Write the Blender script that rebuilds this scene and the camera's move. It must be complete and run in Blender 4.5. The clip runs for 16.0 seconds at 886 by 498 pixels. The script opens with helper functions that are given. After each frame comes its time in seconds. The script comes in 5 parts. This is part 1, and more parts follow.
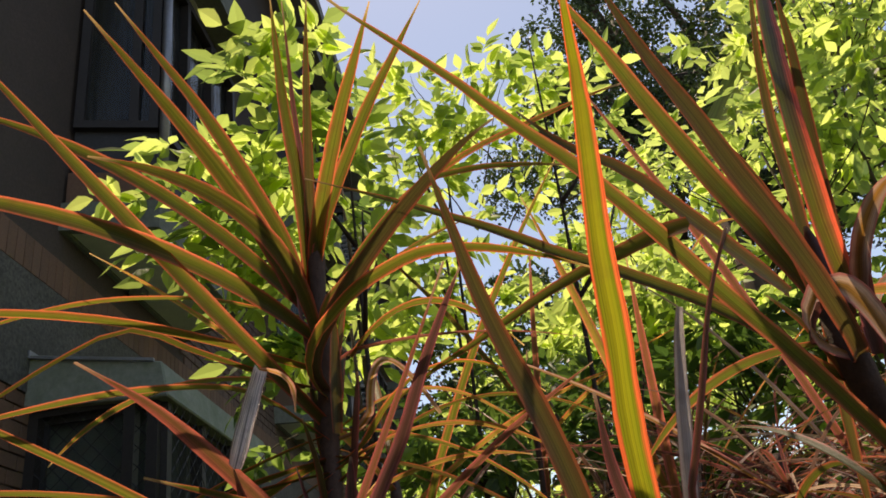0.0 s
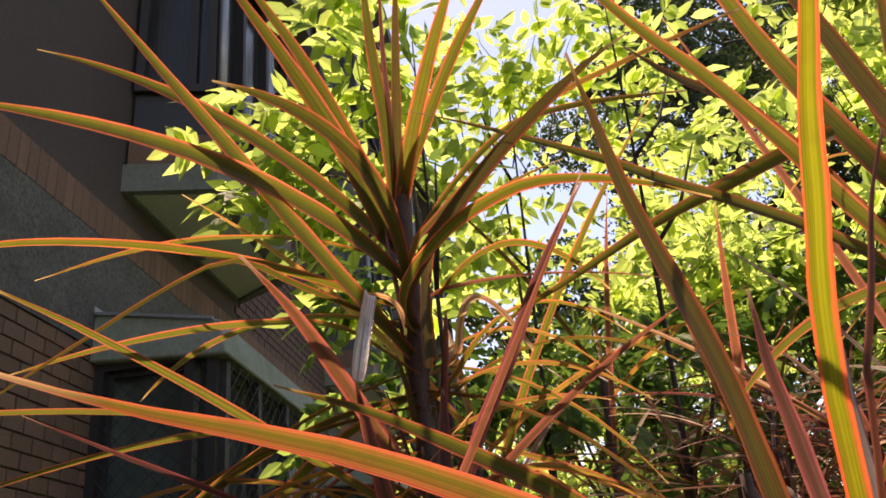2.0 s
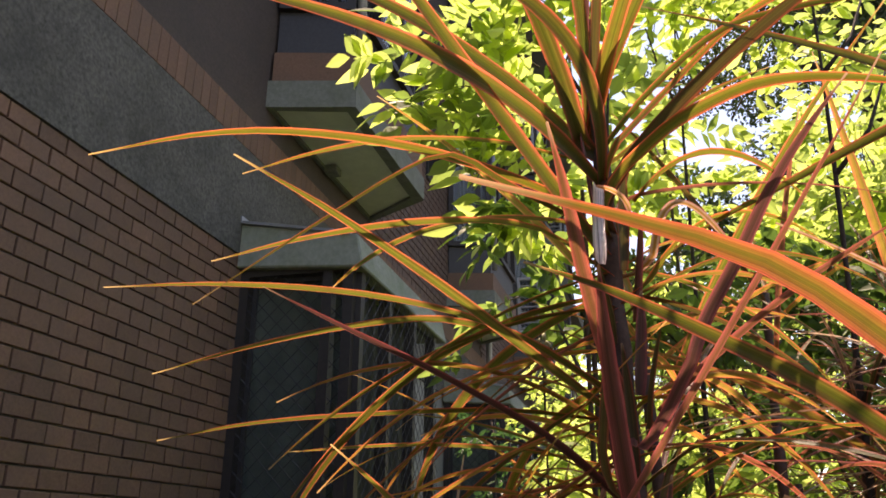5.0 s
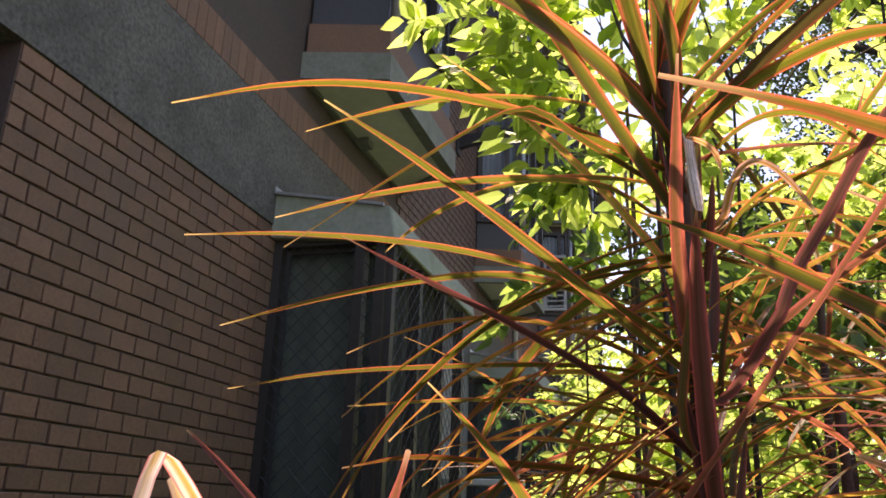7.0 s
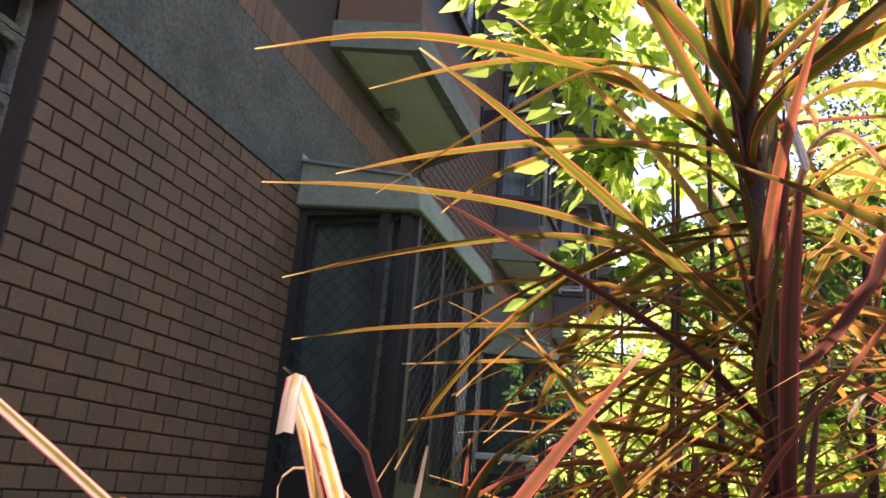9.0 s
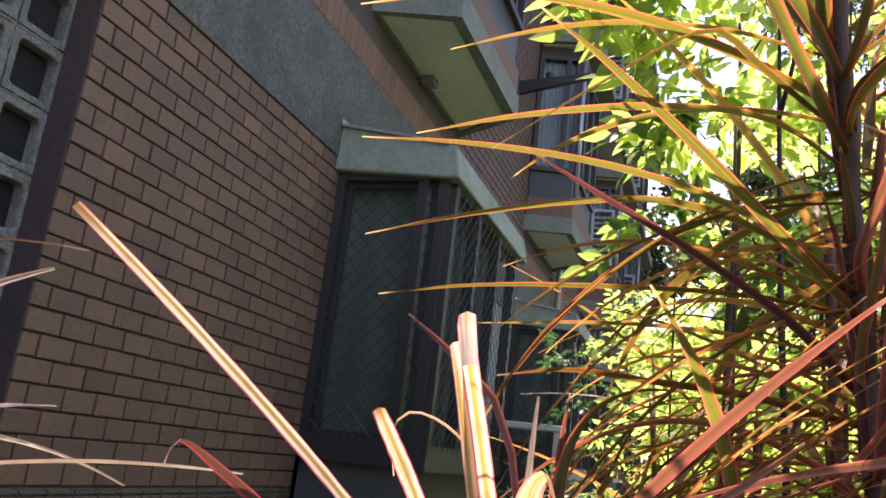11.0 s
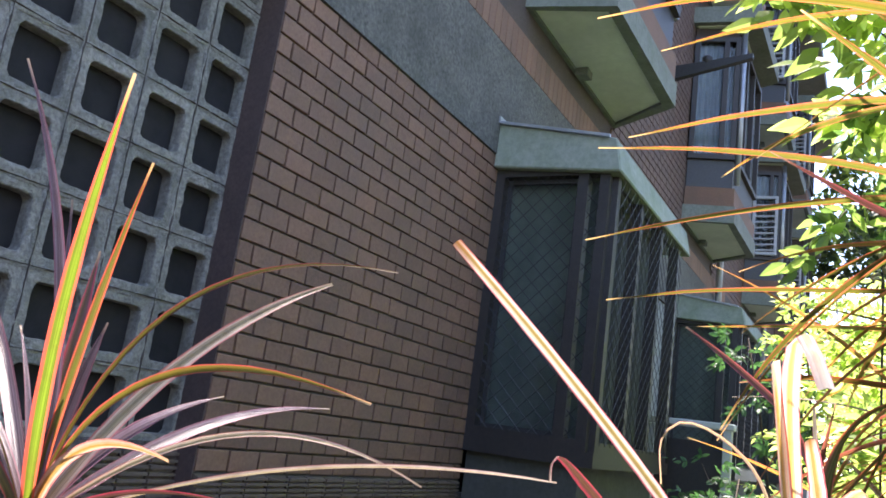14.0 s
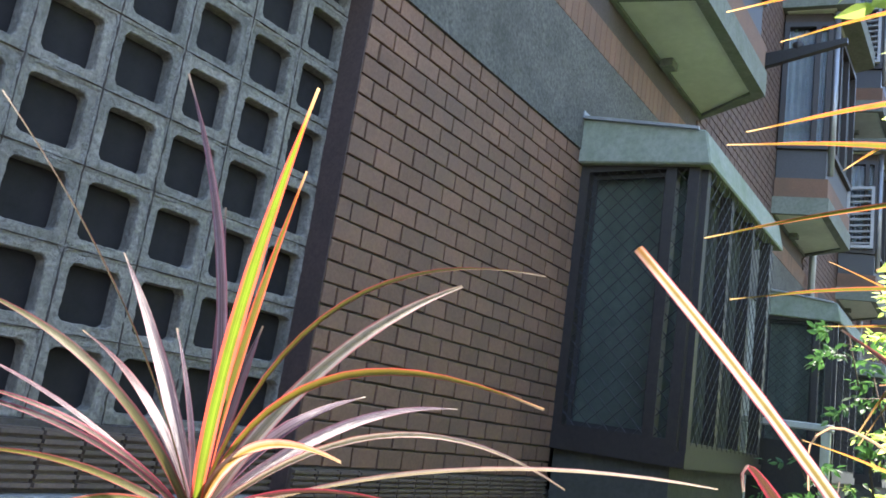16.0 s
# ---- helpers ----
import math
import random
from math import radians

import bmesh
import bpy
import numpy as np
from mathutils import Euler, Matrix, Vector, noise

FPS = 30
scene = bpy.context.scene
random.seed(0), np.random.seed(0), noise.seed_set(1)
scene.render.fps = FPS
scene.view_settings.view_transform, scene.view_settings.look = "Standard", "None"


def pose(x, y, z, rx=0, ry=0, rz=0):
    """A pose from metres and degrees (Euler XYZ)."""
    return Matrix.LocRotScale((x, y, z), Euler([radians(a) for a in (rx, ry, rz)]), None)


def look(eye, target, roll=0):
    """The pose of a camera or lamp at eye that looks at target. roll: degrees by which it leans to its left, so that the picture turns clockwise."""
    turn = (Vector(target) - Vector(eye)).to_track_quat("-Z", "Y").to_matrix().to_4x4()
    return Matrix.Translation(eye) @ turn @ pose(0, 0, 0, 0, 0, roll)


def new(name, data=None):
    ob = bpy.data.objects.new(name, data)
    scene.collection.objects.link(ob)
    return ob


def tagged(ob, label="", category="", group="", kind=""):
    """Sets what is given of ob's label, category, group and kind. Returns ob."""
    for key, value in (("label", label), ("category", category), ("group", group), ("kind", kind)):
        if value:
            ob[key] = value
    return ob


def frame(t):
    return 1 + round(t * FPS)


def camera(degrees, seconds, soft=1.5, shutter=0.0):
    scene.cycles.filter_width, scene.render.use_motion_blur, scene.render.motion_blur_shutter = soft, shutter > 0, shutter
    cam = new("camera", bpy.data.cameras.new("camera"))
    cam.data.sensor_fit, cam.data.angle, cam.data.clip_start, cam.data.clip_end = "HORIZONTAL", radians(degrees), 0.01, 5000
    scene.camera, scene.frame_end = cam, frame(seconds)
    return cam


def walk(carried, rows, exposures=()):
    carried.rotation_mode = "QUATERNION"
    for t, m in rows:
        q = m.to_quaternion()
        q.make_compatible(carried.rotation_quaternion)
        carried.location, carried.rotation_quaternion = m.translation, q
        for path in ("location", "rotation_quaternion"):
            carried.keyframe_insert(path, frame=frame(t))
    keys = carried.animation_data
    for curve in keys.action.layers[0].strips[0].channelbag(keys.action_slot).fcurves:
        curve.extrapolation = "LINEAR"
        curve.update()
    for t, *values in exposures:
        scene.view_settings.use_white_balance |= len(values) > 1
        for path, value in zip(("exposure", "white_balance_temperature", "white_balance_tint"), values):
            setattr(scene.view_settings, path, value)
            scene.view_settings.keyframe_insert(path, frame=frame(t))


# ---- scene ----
cam = camera(58.1, 16.0, soft=1.7)
PATH = [
    (0, (-1.677, -2.031, 1.234), (0.108, -1.996, 2.135), -8.5),
    (0.5, (-1.673, -2.02, 1.228), (0.115, -1.956, 2.122), -7.2),
    (1, (-1.671, -2.01, 1.223), (0.125, -1.916, 2.097), -6.4),
    (1.5, (-1.672, -2.0, 1.218), (0.131, -1.873, 2.074), -6.6),
    (2, (-1.677, -1.991, 1.213), (0.129, -1.831, 2.059), -6.0),
    (2.5, (-1.682, -1.979, 1.207), (0.127, -1.772, 2.033), -5.0),
    (3, (-1.686, -1.965, 1.202), (0.131, -1.692, 1.99), -4.4),
    (3.5, (-1.691, -1.953, 1.198), (0.128, -1.617, 1.961), -3.4),
    (4, (-1.694, -1.943, 1.194), (0.117, -1.531, 1.937), -2.2),
    (4.2, (-1.695, -1.939, 1.193), (0.116, -1.511, 1.927), -1.3),
    (6.5, (-1.7, -1.897, 1.175), (0.12, -1.382, 1.824), 1.3),
    (7, (-1.704, -1.886, 1.169), (0.116, -1.353, 1.806), 2.0),
    (7.5, (-1.709, -1.875, 1.162), (0.112, -1.332, 1.789), 2.6),
    (8, (-1.711, -1.863, 1.158), (0.111, -1.309, 1.768), 3.2),
    (8.5, (-1.711, -1.852, 1.155), (0.113, -1.292, 1.752), 4.0),
    (11, (-1.733, -1.791, 1.134), (0.098, -1.161, 1.635), 6.8),
    (11.5, (-1.742, -1.779, 1.132), (0.078, -1.107, 1.619), 6.9),
    (12, (-1.751, -1.769, 1.133), (0.047, -1.044, 1.623), 7.2),
    (12.5, (-1.76, -1.758, 1.133), (0.015, -0.971, 1.61), 7.4),
    (13, (-1.77, -1.749, 1.134), (-0.017, -0.91, 1.608), 7.4),
    (13.5, (-1.776, -1.74, 1.134), (-0.05, -0.841, 1.594), 7.5),
    (14, (-1.781, -1.73, 1.133), (-0.084, -0.767, 1.573), 8.0),
    (14.5, (-1.785, -1.721, 1.132), (-0.113, -0.708, 1.557), 8.0),
    (15, (-1.789, -1.715, 1.131), (-0.142, -0.659, 1.547), 8.4),
    (15.2, (-1.792, -1.712, 1.13), (-0.159, -0.636, 1.549), 8.3),
    (15.5, (-1.795, -1.707, 1.13), (-0.174, -0.609, 1.54), 8.3),
    (16, (-1.803, -1.699, 1.131), (-0.201, -0.573, 1.535), 8.6),
]
walk(cam, [(t, look(eye, target, roll)) for t, eye, target, roll in PATH],
     exposures=[(0, -0.26, 8800, 18), (1.5, 0.18, 9200, 25), (3.0, 0.48, 9200, 28), (4.2, 0.58, 9000, 29), (6.3, 0.78, 8700, 29), (8.5, 1.0, 8300, 28), (11, 1.34, 7700, 28), (12.5, 1.58, 7100, 27), (14.5, 1.83, 6650, 21), (16, 2.0, 6750, 17)])

# ---- light ----
world = bpy.data.worlds.new("sky")
scene.world = world
world.use_nodes = True
wn = world.node_tree
sky = wn.nodes.new("ShaderNodeTexSky")
sky.sky_type, sky.sun_disc = "NISHITA", False
SUN_EL, SUN_AZ = 68.0, 6.0          # degrees; azimuth from +x towards +y
sky.dust_density, sky.ozone_density = 0.35, 2.2
sky.sun_elevation, sky.sun_rotation = radians(SUN_EL), radians(90 - SUN_AZ)
wn.links.new(sky.outputs[0], wn.nodes["Background"].inputs[0])
wn.nodes["Background"].inputs[1].default_value = 0.24
sun = new("sun", bpy.data.lights.new("sun", "SUN"))
sun.data.energy, sun.data.angle, sun.data.color = 5.0, radians(0.55), (1.0, 0.95, 0.86)
sd = Vector((math.cos(radians(SUN_EL)) * math.cos(radians(SUN_AZ)), math.cos(radians(SUN_EL)) * math.sin(radians(SUN_AZ)), math.sin(radians(SUN_EL))))
sun.matrix_world = look(sd * 30, (0, 0, 0))


# ---- materials ----
def node_mat(name):
    m = bpy.data.materials.new(name)
    m.use_nodes = True
    t = m.node_tree
    return m, t.nodes, t.links, t.nodes["Principled BSDF"]


def ramp(n, l, fac, stops):
    r = n.new("ShaderNodeValToRGB")
    while len(r.color_ramp.elements) < len(stops):
        r.color_ramp.elements.new(0.5)
    for e, (p, c) in zip(r.color_ramp.elements, stops):
        e.position, e.color = p, (*c, 1)
    l.new(fac, r.inputs[0])
    return r.outputs[0]


def noise_at(n, l, scale, detail=6, rough=0.6, vec=None):
    x = n.new("ShaderNodeTexNoise")
    x.inputs["Scale"].default_value, x.inputs["Detail"].default_value, x.inputs["Roughness"].default_value = scale, detail, rough
    l.new(vec if vec else n.new("ShaderNodeNewGeometry").outputs["Position"], x.inputs["Vector"])
    return x.outputs["Fac"]


def mixc(n, l, fac, a, b, mode="MIX"):
    x = n.new("ShaderNodeMix")
    x.data_type, x.blend_type = "RGBA", mode
    for sock, v in ((x.inputs[0], fac), (x.inputs[6], a), (x.inputs[7], b)):
        if isinstance(v, bpy.types.NodeSocket):
            l.new(v, sock)
        elif isinstance(v, tuple):
            sock.default_value = (*v, 1)
        else:
            sock.default_value = v
    return x.outputs[2]


def bump(n, l, bsdf, height, strength, dist):
    b = n.new("ShaderNodeBump")
    b.inputs["Strength"].default_value, b.inputs["Distance"].default_value = strength, dist
    l.new(height, b.inputs["Height"])
    l.new(b.outputs[0], bsdf.inputs["Normal"])


def surface(name, dark, light, stain, scale=40.0, rough=0.85, relief=0.5, depth=0.002, per_piece=0.0, metal=0.0, stain_scale=2.5):
    """A weathered surface: grain at one scale, stains at another, fine relief."""
    m, n, l, b = node_mat(name)
    g = noise_at(n, l, scale, 8, 0.7)
    c = ramp(n, l, g, ((0.3, dark), (0.7, light)))
    s = noise_at(n, l, stain_scale, 5, 0.65)
    sf = ramp(n, l, s, ((0.42, (0, 0, 0)), (0.72, (1, 1, 1))))
    c = mixc(n, l, sf, c, mixc(n, l, 0.6, c, stain))
    if per_piece:
        o = n.new("ShaderNodeObjectInfo")
        rr = ramp(n, l, o.outputs["Random"], ((0.0, (1 - per_piece,) * 3), (0.5, (1, 1, 1)), (1.0, (1 + per_piece, 1 + per_piece * 0.8, 1 + per_piece * 0.7))))
        c = mixc(n, l, 1.0, c, rr, "MULTIPLY")
    l.new(c, b.inputs["Base Color"])
    b.inputs["Roughness"].default_value, b.inputs["Metallic"].default_value = rough, metal
    bump(n, l, b, g, relief, depth)
    return m


M_BRICK = surface("brick_tile", (0.125, 0.066, 0.041), (0.20, 0.110, 0.070), (0.09, 0.066, 0.050), 90, 0.8, 0.35, 0.0015, 0.16)
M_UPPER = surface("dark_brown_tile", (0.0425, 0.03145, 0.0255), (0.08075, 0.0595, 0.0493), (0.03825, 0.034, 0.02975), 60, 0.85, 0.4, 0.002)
M_MORTAR = surface("dark_mortar", (0.046, 0.038, 0.033), (0.095, 0.080, 0.070), (0.036, 0.035, 0.030), 120, 0.95, 0.6)
M_BLOCK = surface("grey_block", (0.119, 0.1173, 0.1003), (0.3485, 0.34, 0.2975), (0.085, 0.0884, 0.0714), 70, 0.95, 1.0, 0.012, 0.14, stain_scale=9)
M_BLOCKJOINT = surface("block_mortar", (0.119, 0.1173, 0.102), (0.357, 0.3485, 0.306), (0.085, 0.085, 0.07225), 130, 0.97, 1.0, 0.010)
M_RIB = surface("ribbed_tile", (0.085, 0.062, 0.048), (0.14, 0.105, 0.08), (0.06, 0.048, 0.04), 70, 0.8, 0.4, 0.0015, 0.12)
M_AGG = surface("washed_aggregate", (0.034, 0.034, 0.030), (0.150, 0.148, 0.130), (0.030, 0.033, 0.028), 60, 0.9, 1.0, 0.004, stain_scale=3.2)
M_CONC = surface("mossy_concrete", (0.17, 0.20, 0.165), (0.27, 0.30, 0.255), (0.10, 0.14, 0.07), 35, 0.9, 0.6, 0.003, stain_scale=4)
M_RIM = surface("weathered_rim", (0.12, 0.135, 0.115), (0.20, 0.22, 0.19), (0.08, 0.10, 0.06), 35, 0.9, 0.6, 0.003, stain_scale=4)
M_DADO = surface("dark_plaster", (0.05, 0.052, 0.048), (0.09, 0.094, 0.086), (0.036, 0.042, 0.032), 40, 0.92, 0.6, 0.003)
M_SOFFIT = surface("cream_plaster", (0.54, 0.57, 0.47), (0.64, 0.67, 0.56), (0.42, 0.45, 0.37), 18, 0.85, 0.3, 0.001)
M_GREYCONC = surface("grey_concrete", (0.19, 0.20, 0.19), (0.30, 0.31, 0.29), (0.14, 0.15, 0.13), 30, 0.9, 0.5, 0.002)
M_BROWN = surface("brown_paint", (0.0144, 0.0117, 0.0108), (0.0306, 0.0243, 0.0216), (0.027, 0.0252, 0.0225), 50, 0.55, 0.3, 0.001)
M_BLACK = surface("dark_metal", (0.018, 0.019, 0.021), (0.035, 0.036, 0.038), (0.03, 0.028, 0.025), 60, 0.5, 0.3, 0.001)
M_ALU = surface("aluminium", (0.26, 0.28, 0.30), (0.36, 0.38, 0.40), (0.20, 0.21, 0.21), 60, 0.4, 0.1, 0.0005, metal=0.6)
M_WHITE = surface("grey_white_paint", (0.34, 0.36, 0.38), (0.44, 0.46, 0.47), (0.28, 0.29, 0.28), 40, 0.5, 0.2, 0.001)
M_CURTAIN = surface("blue_grey_curtain", (0.16, 0.19, 0.21), (0.24, 0.27, 0.29), (0.10, 0.12, 0.13), 25, 0.9, 0.3, 0.001)
M_GREENCURT = surface("green_grey_curtain", (0.10, 0.124, 0.112), (0.16, 0.184, 0.168), (0.08, 0.098, 0.086), 9, 0.9, 0.3, 0.002)
M_ROOMDARK = surface("room_darkness", (0.012, 0.012, 0.012), (0.025, 0.024, 0.022), (0.01, 0.01, 0.01), 10, 0.95)
M_SOIL = surface("garden_soil", (0.05, 0.042, 0.032), (0.12, 0.10, 0.078), (0.05, 0.055, 0.035), 25, 0.95, 1.0, 0.02, stain_scale=1.2)


def glass_mat():
    m, n, l, b = node_mat("window_glass")
    b.inputs["Base Color"].default_value = (0.75, 0.85, 0.8, 1)
    b.inputs["Roughness"].default_value = 0.12
    b.inputs["Specular IOR Level"].default_value = 0.25
    b.inputs["Transmission Weight"].default_value = 1.0
    b.inputs["IOR"].default_value = 1.45
    return m


M_GLASS = glass_mat()


def leafy(name, lo, hi, glow, through_light=0.5, rough=0.45):
    """Broad leaf: waxy top, light shines through it."""
    m, n, l, b = node_mat(name)
    g = n.new("ShaderNodeNewGeometry")
    big = noise_at(n, l, 1.6, 3, 0.5)
    f = n.new("ShaderNodeMath")
    f.operation = "ADD"
    l.new(g.outputs["Random Per Island"], f.inputs[0])
    sc = n.new("ShaderNodeMath")
    sc.operation, sc.inputs[1].default_value = "MULTIPLY", 0.5
    l.new(big, sc.inputs[0])
    l.new(sc.outputs[0], f.inputs[1])
    c = ramp(n, l, f.outputs[0], ((0.25, lo), (0.75, tuple((a + b) / 2 for a, b in zip(lo, hi))), (1.1, hi)))
    l.new(c, b.inputs["Base Color"])
    b.inputs["Roughness"].default_value = rough
    tr = n.new("ShaderNodeBsdfTranslucent")
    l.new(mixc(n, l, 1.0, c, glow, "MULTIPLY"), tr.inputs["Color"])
    mx = n.new("ShaderNodeMixShader")
    mx.inputs[0].default_value = through_light
    l.new(b.outputs[0], mx.inputs[1])
    l.new(tr.outputs[0], mx.inputs[2])
    l.new(mx.outputs[0], n["Material Output"].inputs[0])
    return m


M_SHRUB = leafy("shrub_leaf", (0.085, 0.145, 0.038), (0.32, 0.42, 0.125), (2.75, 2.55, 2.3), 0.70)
# two darker copies of the shrub leaf, with shade put into their colour
M_SHRUBDIM = leafy("dimmed_leaf", (0.04, 0.09, 0.026), (0.19, 0.28, 0.08), (2.6, 2.55, 2.1), 0.60)
M_SHRUBDARK = leafy("shade_coloured_leaf", (0.024, 0.058, 0.018), (0.095, 0.155, 0.045), (2.2, 2.3, 1.6), 0.44)
M_TREE = leafy("tree_leaf", (0.018, 0.035, 0.012), (0.06, 0.095, 0.03), (1.8, 1.9, 1.2), 0.3, 0.5)
M_CANE = surface("brown_cane", (0.045, 0.030, 0.020), (0.11, 0.08, 0.055), (0.06, 0.06, 0.035), 120, 0.85, 0.8, 0.002)
M_STEM = surface("dracaena_stem", (0.045, 0.027, 0.020), (0.11, 0.066, 0.046), (0.09, 0.055, 0.045), 160, 0.8, 0.9, 0.002)


def blade_mat(name, centre, flank, edge, glow=(1, 1, 1), through_light=0.45, streak=0.5, tip=(0.52, 0.40, 0.27), margin=0.93, ribs=(0.66, 1.2), gloss=0.46):
    """Strap leaf with a coloured margin; across runs from one edge (-1) to the other (1), along from base (0) to tip (1)."""
    m, n, l, b = node_mat(name)
    ac = n.new("ShaderNodeAttribute")
    ac.attribute_name = "across"
    ab = n.new("ShaderNodeMath")
    ab.operation = "ABSOLUTE"
    l.new(ac.outputs["Fac"], ab.inputs[0])
    al = n.new("ShaderNodeAttribute")
    al.attribute_name = "along"
    comb = n.new("ShaderNodeCombineXYZ")
    for i, (a, k) in enumerate(((ac, 9.0), (al, 2.2))):
        mu = n.new("ShaderNodeMath")
        mu.operation, mu.inputs[1].default_value = "MULTIPLY", k
        l.new(a.outputs["Fac"], mu.inputs[0])
        l.new(mu.outputs[0], comb.inputs[i])
    oi = n.new("ShaderNodeObjectInfo")
    m10 = n.new("ShaderNodeMath")
    m10.operation, m10.inputs[1].default_value = "MULTIPLY", 40.0
    l.new(oi.outputs["Random"], m10.inputs[0])
    l.new(m10.outputs[0], comb.inputs[2])
    st = noise_at(n, l, 1.0, 3, 0.6, comb.outputs[0])
    sh = n.new("ShaderNodeMath")
    sh.operation, sh.inputs[1].default_value = "MULTIPLY_ADD", streak
    l.new(st, sh.inputs[0])
    sh.inputs[2].default_value = -streak * 0.5
    ad = n.new("ShaderNodeMath")
    ad.operation = "ADD"
    l.new(ab.outputs[0], ad.inputs[0])
    l.new(sh.outputs[0], ad.inputs[1])
    wander_at = n.new("ShaderNodeCombineXYZ")
    long = n.new("ShaderNodeMath")
    long.operation, long.inputs[1].default_value = "MULTIPLY", 5.0
    l.new(al.outputs["Fac"], long.inputs[0])
    l.new(long.outputs[0], wander_at.inputs[0])
    l.new(m10.outputs[0], wander_at.inputs[1])
    l.new(ac.outputs["Fac"], wander_at.inputs[2])
    wander = noise_at(n, l, 1.0, 4, 0.65, wander_at.outputs[0])
    wd = n.new("ShaderNodeMath")
    wd.operation, wd.inputs[1].default_value, wd.inputs[2].default_value = "MULTIPLY_ADD", 0.42, -0.23
    l.new(wander, wd.inputs[0])
    ad2 = n.new("ShaderNodeMath")
    ad2.operation = "ADD"
    l.new(ad.outputs[0], ad2.inputs[0])
    l.new(wd.outputs[0], ad2.inputs[1])
    c = ramp(n, l, ad2.outputs[0], ((0.14, centre), (margin * 0.72, flank), (margin, edge), (1.0, edge)))
    basef = ramp(n, l, al.outputs["Fac"], ((0.0, (0.84, 0.68, 0.64)), (0.3, (1, 1, 1)), (1.0, (1.08, 1.02, 1.0))))
    c = mixc(n, l, 1.0, c, basef, "MULTIPLY")
    blot = noise_at(n, l, 70, 4, 0.6)
    c = mixc(n, l, ramp(n, l, blot, ((0.5, (0, 0, 0)), (0.85, (0.5, 0.5, 0.5)))), c, (0.10, 0.045, 0.03))
    vein_at = n.new("ShaderNodeVectorMath")
    vein_at.operation = "MULTIPLY"
    l.new(comb.outputs[0], vein_at.inputs[0])
    vein_at.inputs[1].default_value = (1.3, 0.5, 1.0)
    vein = noise_at(n, l, 1.0, 2, 0.5, vein_at.outputs[0])
    c = mixc(n, l, 1.0, c, ramp(n, l, vein, ((0.34, (ribs[0],) * 3), (0.66, (ribs[1],) * 3))), "MULTIPLY")
    tipf = ramp(n, l, al.outputs["Fac"], ((0.93, (0, 0, 0)), (1.0, (0.8, 0.8, 0.8))))
    c = mixc(n, l, tipf, c, tip)
    hue = ramp(n, l, oi.outputs["Random"], ((0, (0.62, 0.58, 0.58)), (0.35, (0.85, 0.84, 0.85)), (0.7, (1.05, 1.02, 1)), (1, (1.25, 1.12, 0.92))))
    c = mixc(n, l, 1.0, c, hue, "MULTIPLY")
    l.new(c, b.inputs["Base Color"])
    b.inputs["Roughness"].default_value = gloss
    b.inputs["Specular IOR Level"].default_value = 0.38
    bump(n, l, b, vein, 0.6, 0.0006)
    tr = n.new("ShaderNodeBsdfTranslucent")
    l.new(mixc(n, l, 1.0, c, glow, "MULTIPLY"), tr.inputs["Color"])
    mx = n.new("ShaderNodeMixShader")
    mx.inputs[0].default_value = through_light
    l.new(b.outputs[0], mx.inputs[1])
    l.new(tr.outputs[0], mx.inputs[2])
    l.new(mx.outputs[0], n["Material Output"].inputs[0])
    return m


M_BLADE = blade_mat("striped_blade", (0.085, 0.112, 0.024), (0.125, 0.10, 0.030), (0.48, 0.13, 0.095), (2.35, 2.15, 1.45), 0.5, margin=0.91)
M_BLADECORAL = blade_mat("coral_edged_blade", (0.10, 0.12, 0.028), (0.16, 0.09, 0.04), (0.60, 0.12, 0.085), (2.2, 2.0, 1.4), 0.55, margin=0.80)
M_BLADECORALPINK = blade_mat("coral_pink_blade", (0.17, 0.10, 0.045), (0.34, 0.13, 0.09), (0.56, 0.17, 0.13), (1.9, 1.6, 1.4), 0.45, margin=0.78)
M_BLADERED = blade_mat("purple_blade", (0.10, 0.055, 0.045), (0.17, 0.07, 0.07), (0.42, 0.12, 0.13), (1.7, 1.5, 1.4), 0.35)
# white gloss of strongly lit leaves, put into pale flanks and bright ribs
M_BLADEPALE = blade_mat("pale_blade", (0.48, 0.40, 0.22), (0.64, 0.56, 0.48), (0.52, 0.18, 0.18), (1.5, 1.4, 1.2), 0.55, ribs=(0.45, 1.25), gloss=0.36)
M_BLADEORANGE = blade_mat("orange_blade", (0.15, 0.15, 0.028), (0.34, 0.15, 0.05), (0.62, 0.16, 0.10), (1.8, 1.5, 1.3), 0.42)
# faded strap colour, with a white sheen painted into the pale flanks
M_BLADEOLD = blade_mat("faded_sheen_blade", (0.46, 0.26, 0.07), (0.70, 0.55, 0.48), (0.68, 0.24, 0.24), (1.4, 1.3, 1.1), 0.5)
M_BLADESILVER = blade_mat("silvery_dry_blade", (0.42, 0.35, 0.30), (0.64, 0.56, 0.49), (0.44, 0.26, 0.22), (1.4, 1.35, 1.35), 0.4, 0.9)
# dead whitish strap; its gleam and dark stripes are put into the colour
M_BLADEWHITE = blade_mat("gleaming_white_blade", (0.82, 0.80, 0.78), (0.92, 0.90, 0.88), (0.50, 0.30, 0.28), (1.05, 1.05, 1.05), 0.4, 0.5, (0.9, 0.88, 0.86), margin=0.97, ribs=(0.25, 1.2), gloss=0.3)
M_BLADECRIM = blade_mat("crimson_blade", (0.085, 0.055, 0.03), (0.12, 0.05, 0.055), (0.40, 0.06, 0.09), (1.6, 1.4, 1.4), 0.3, margin=0.80)
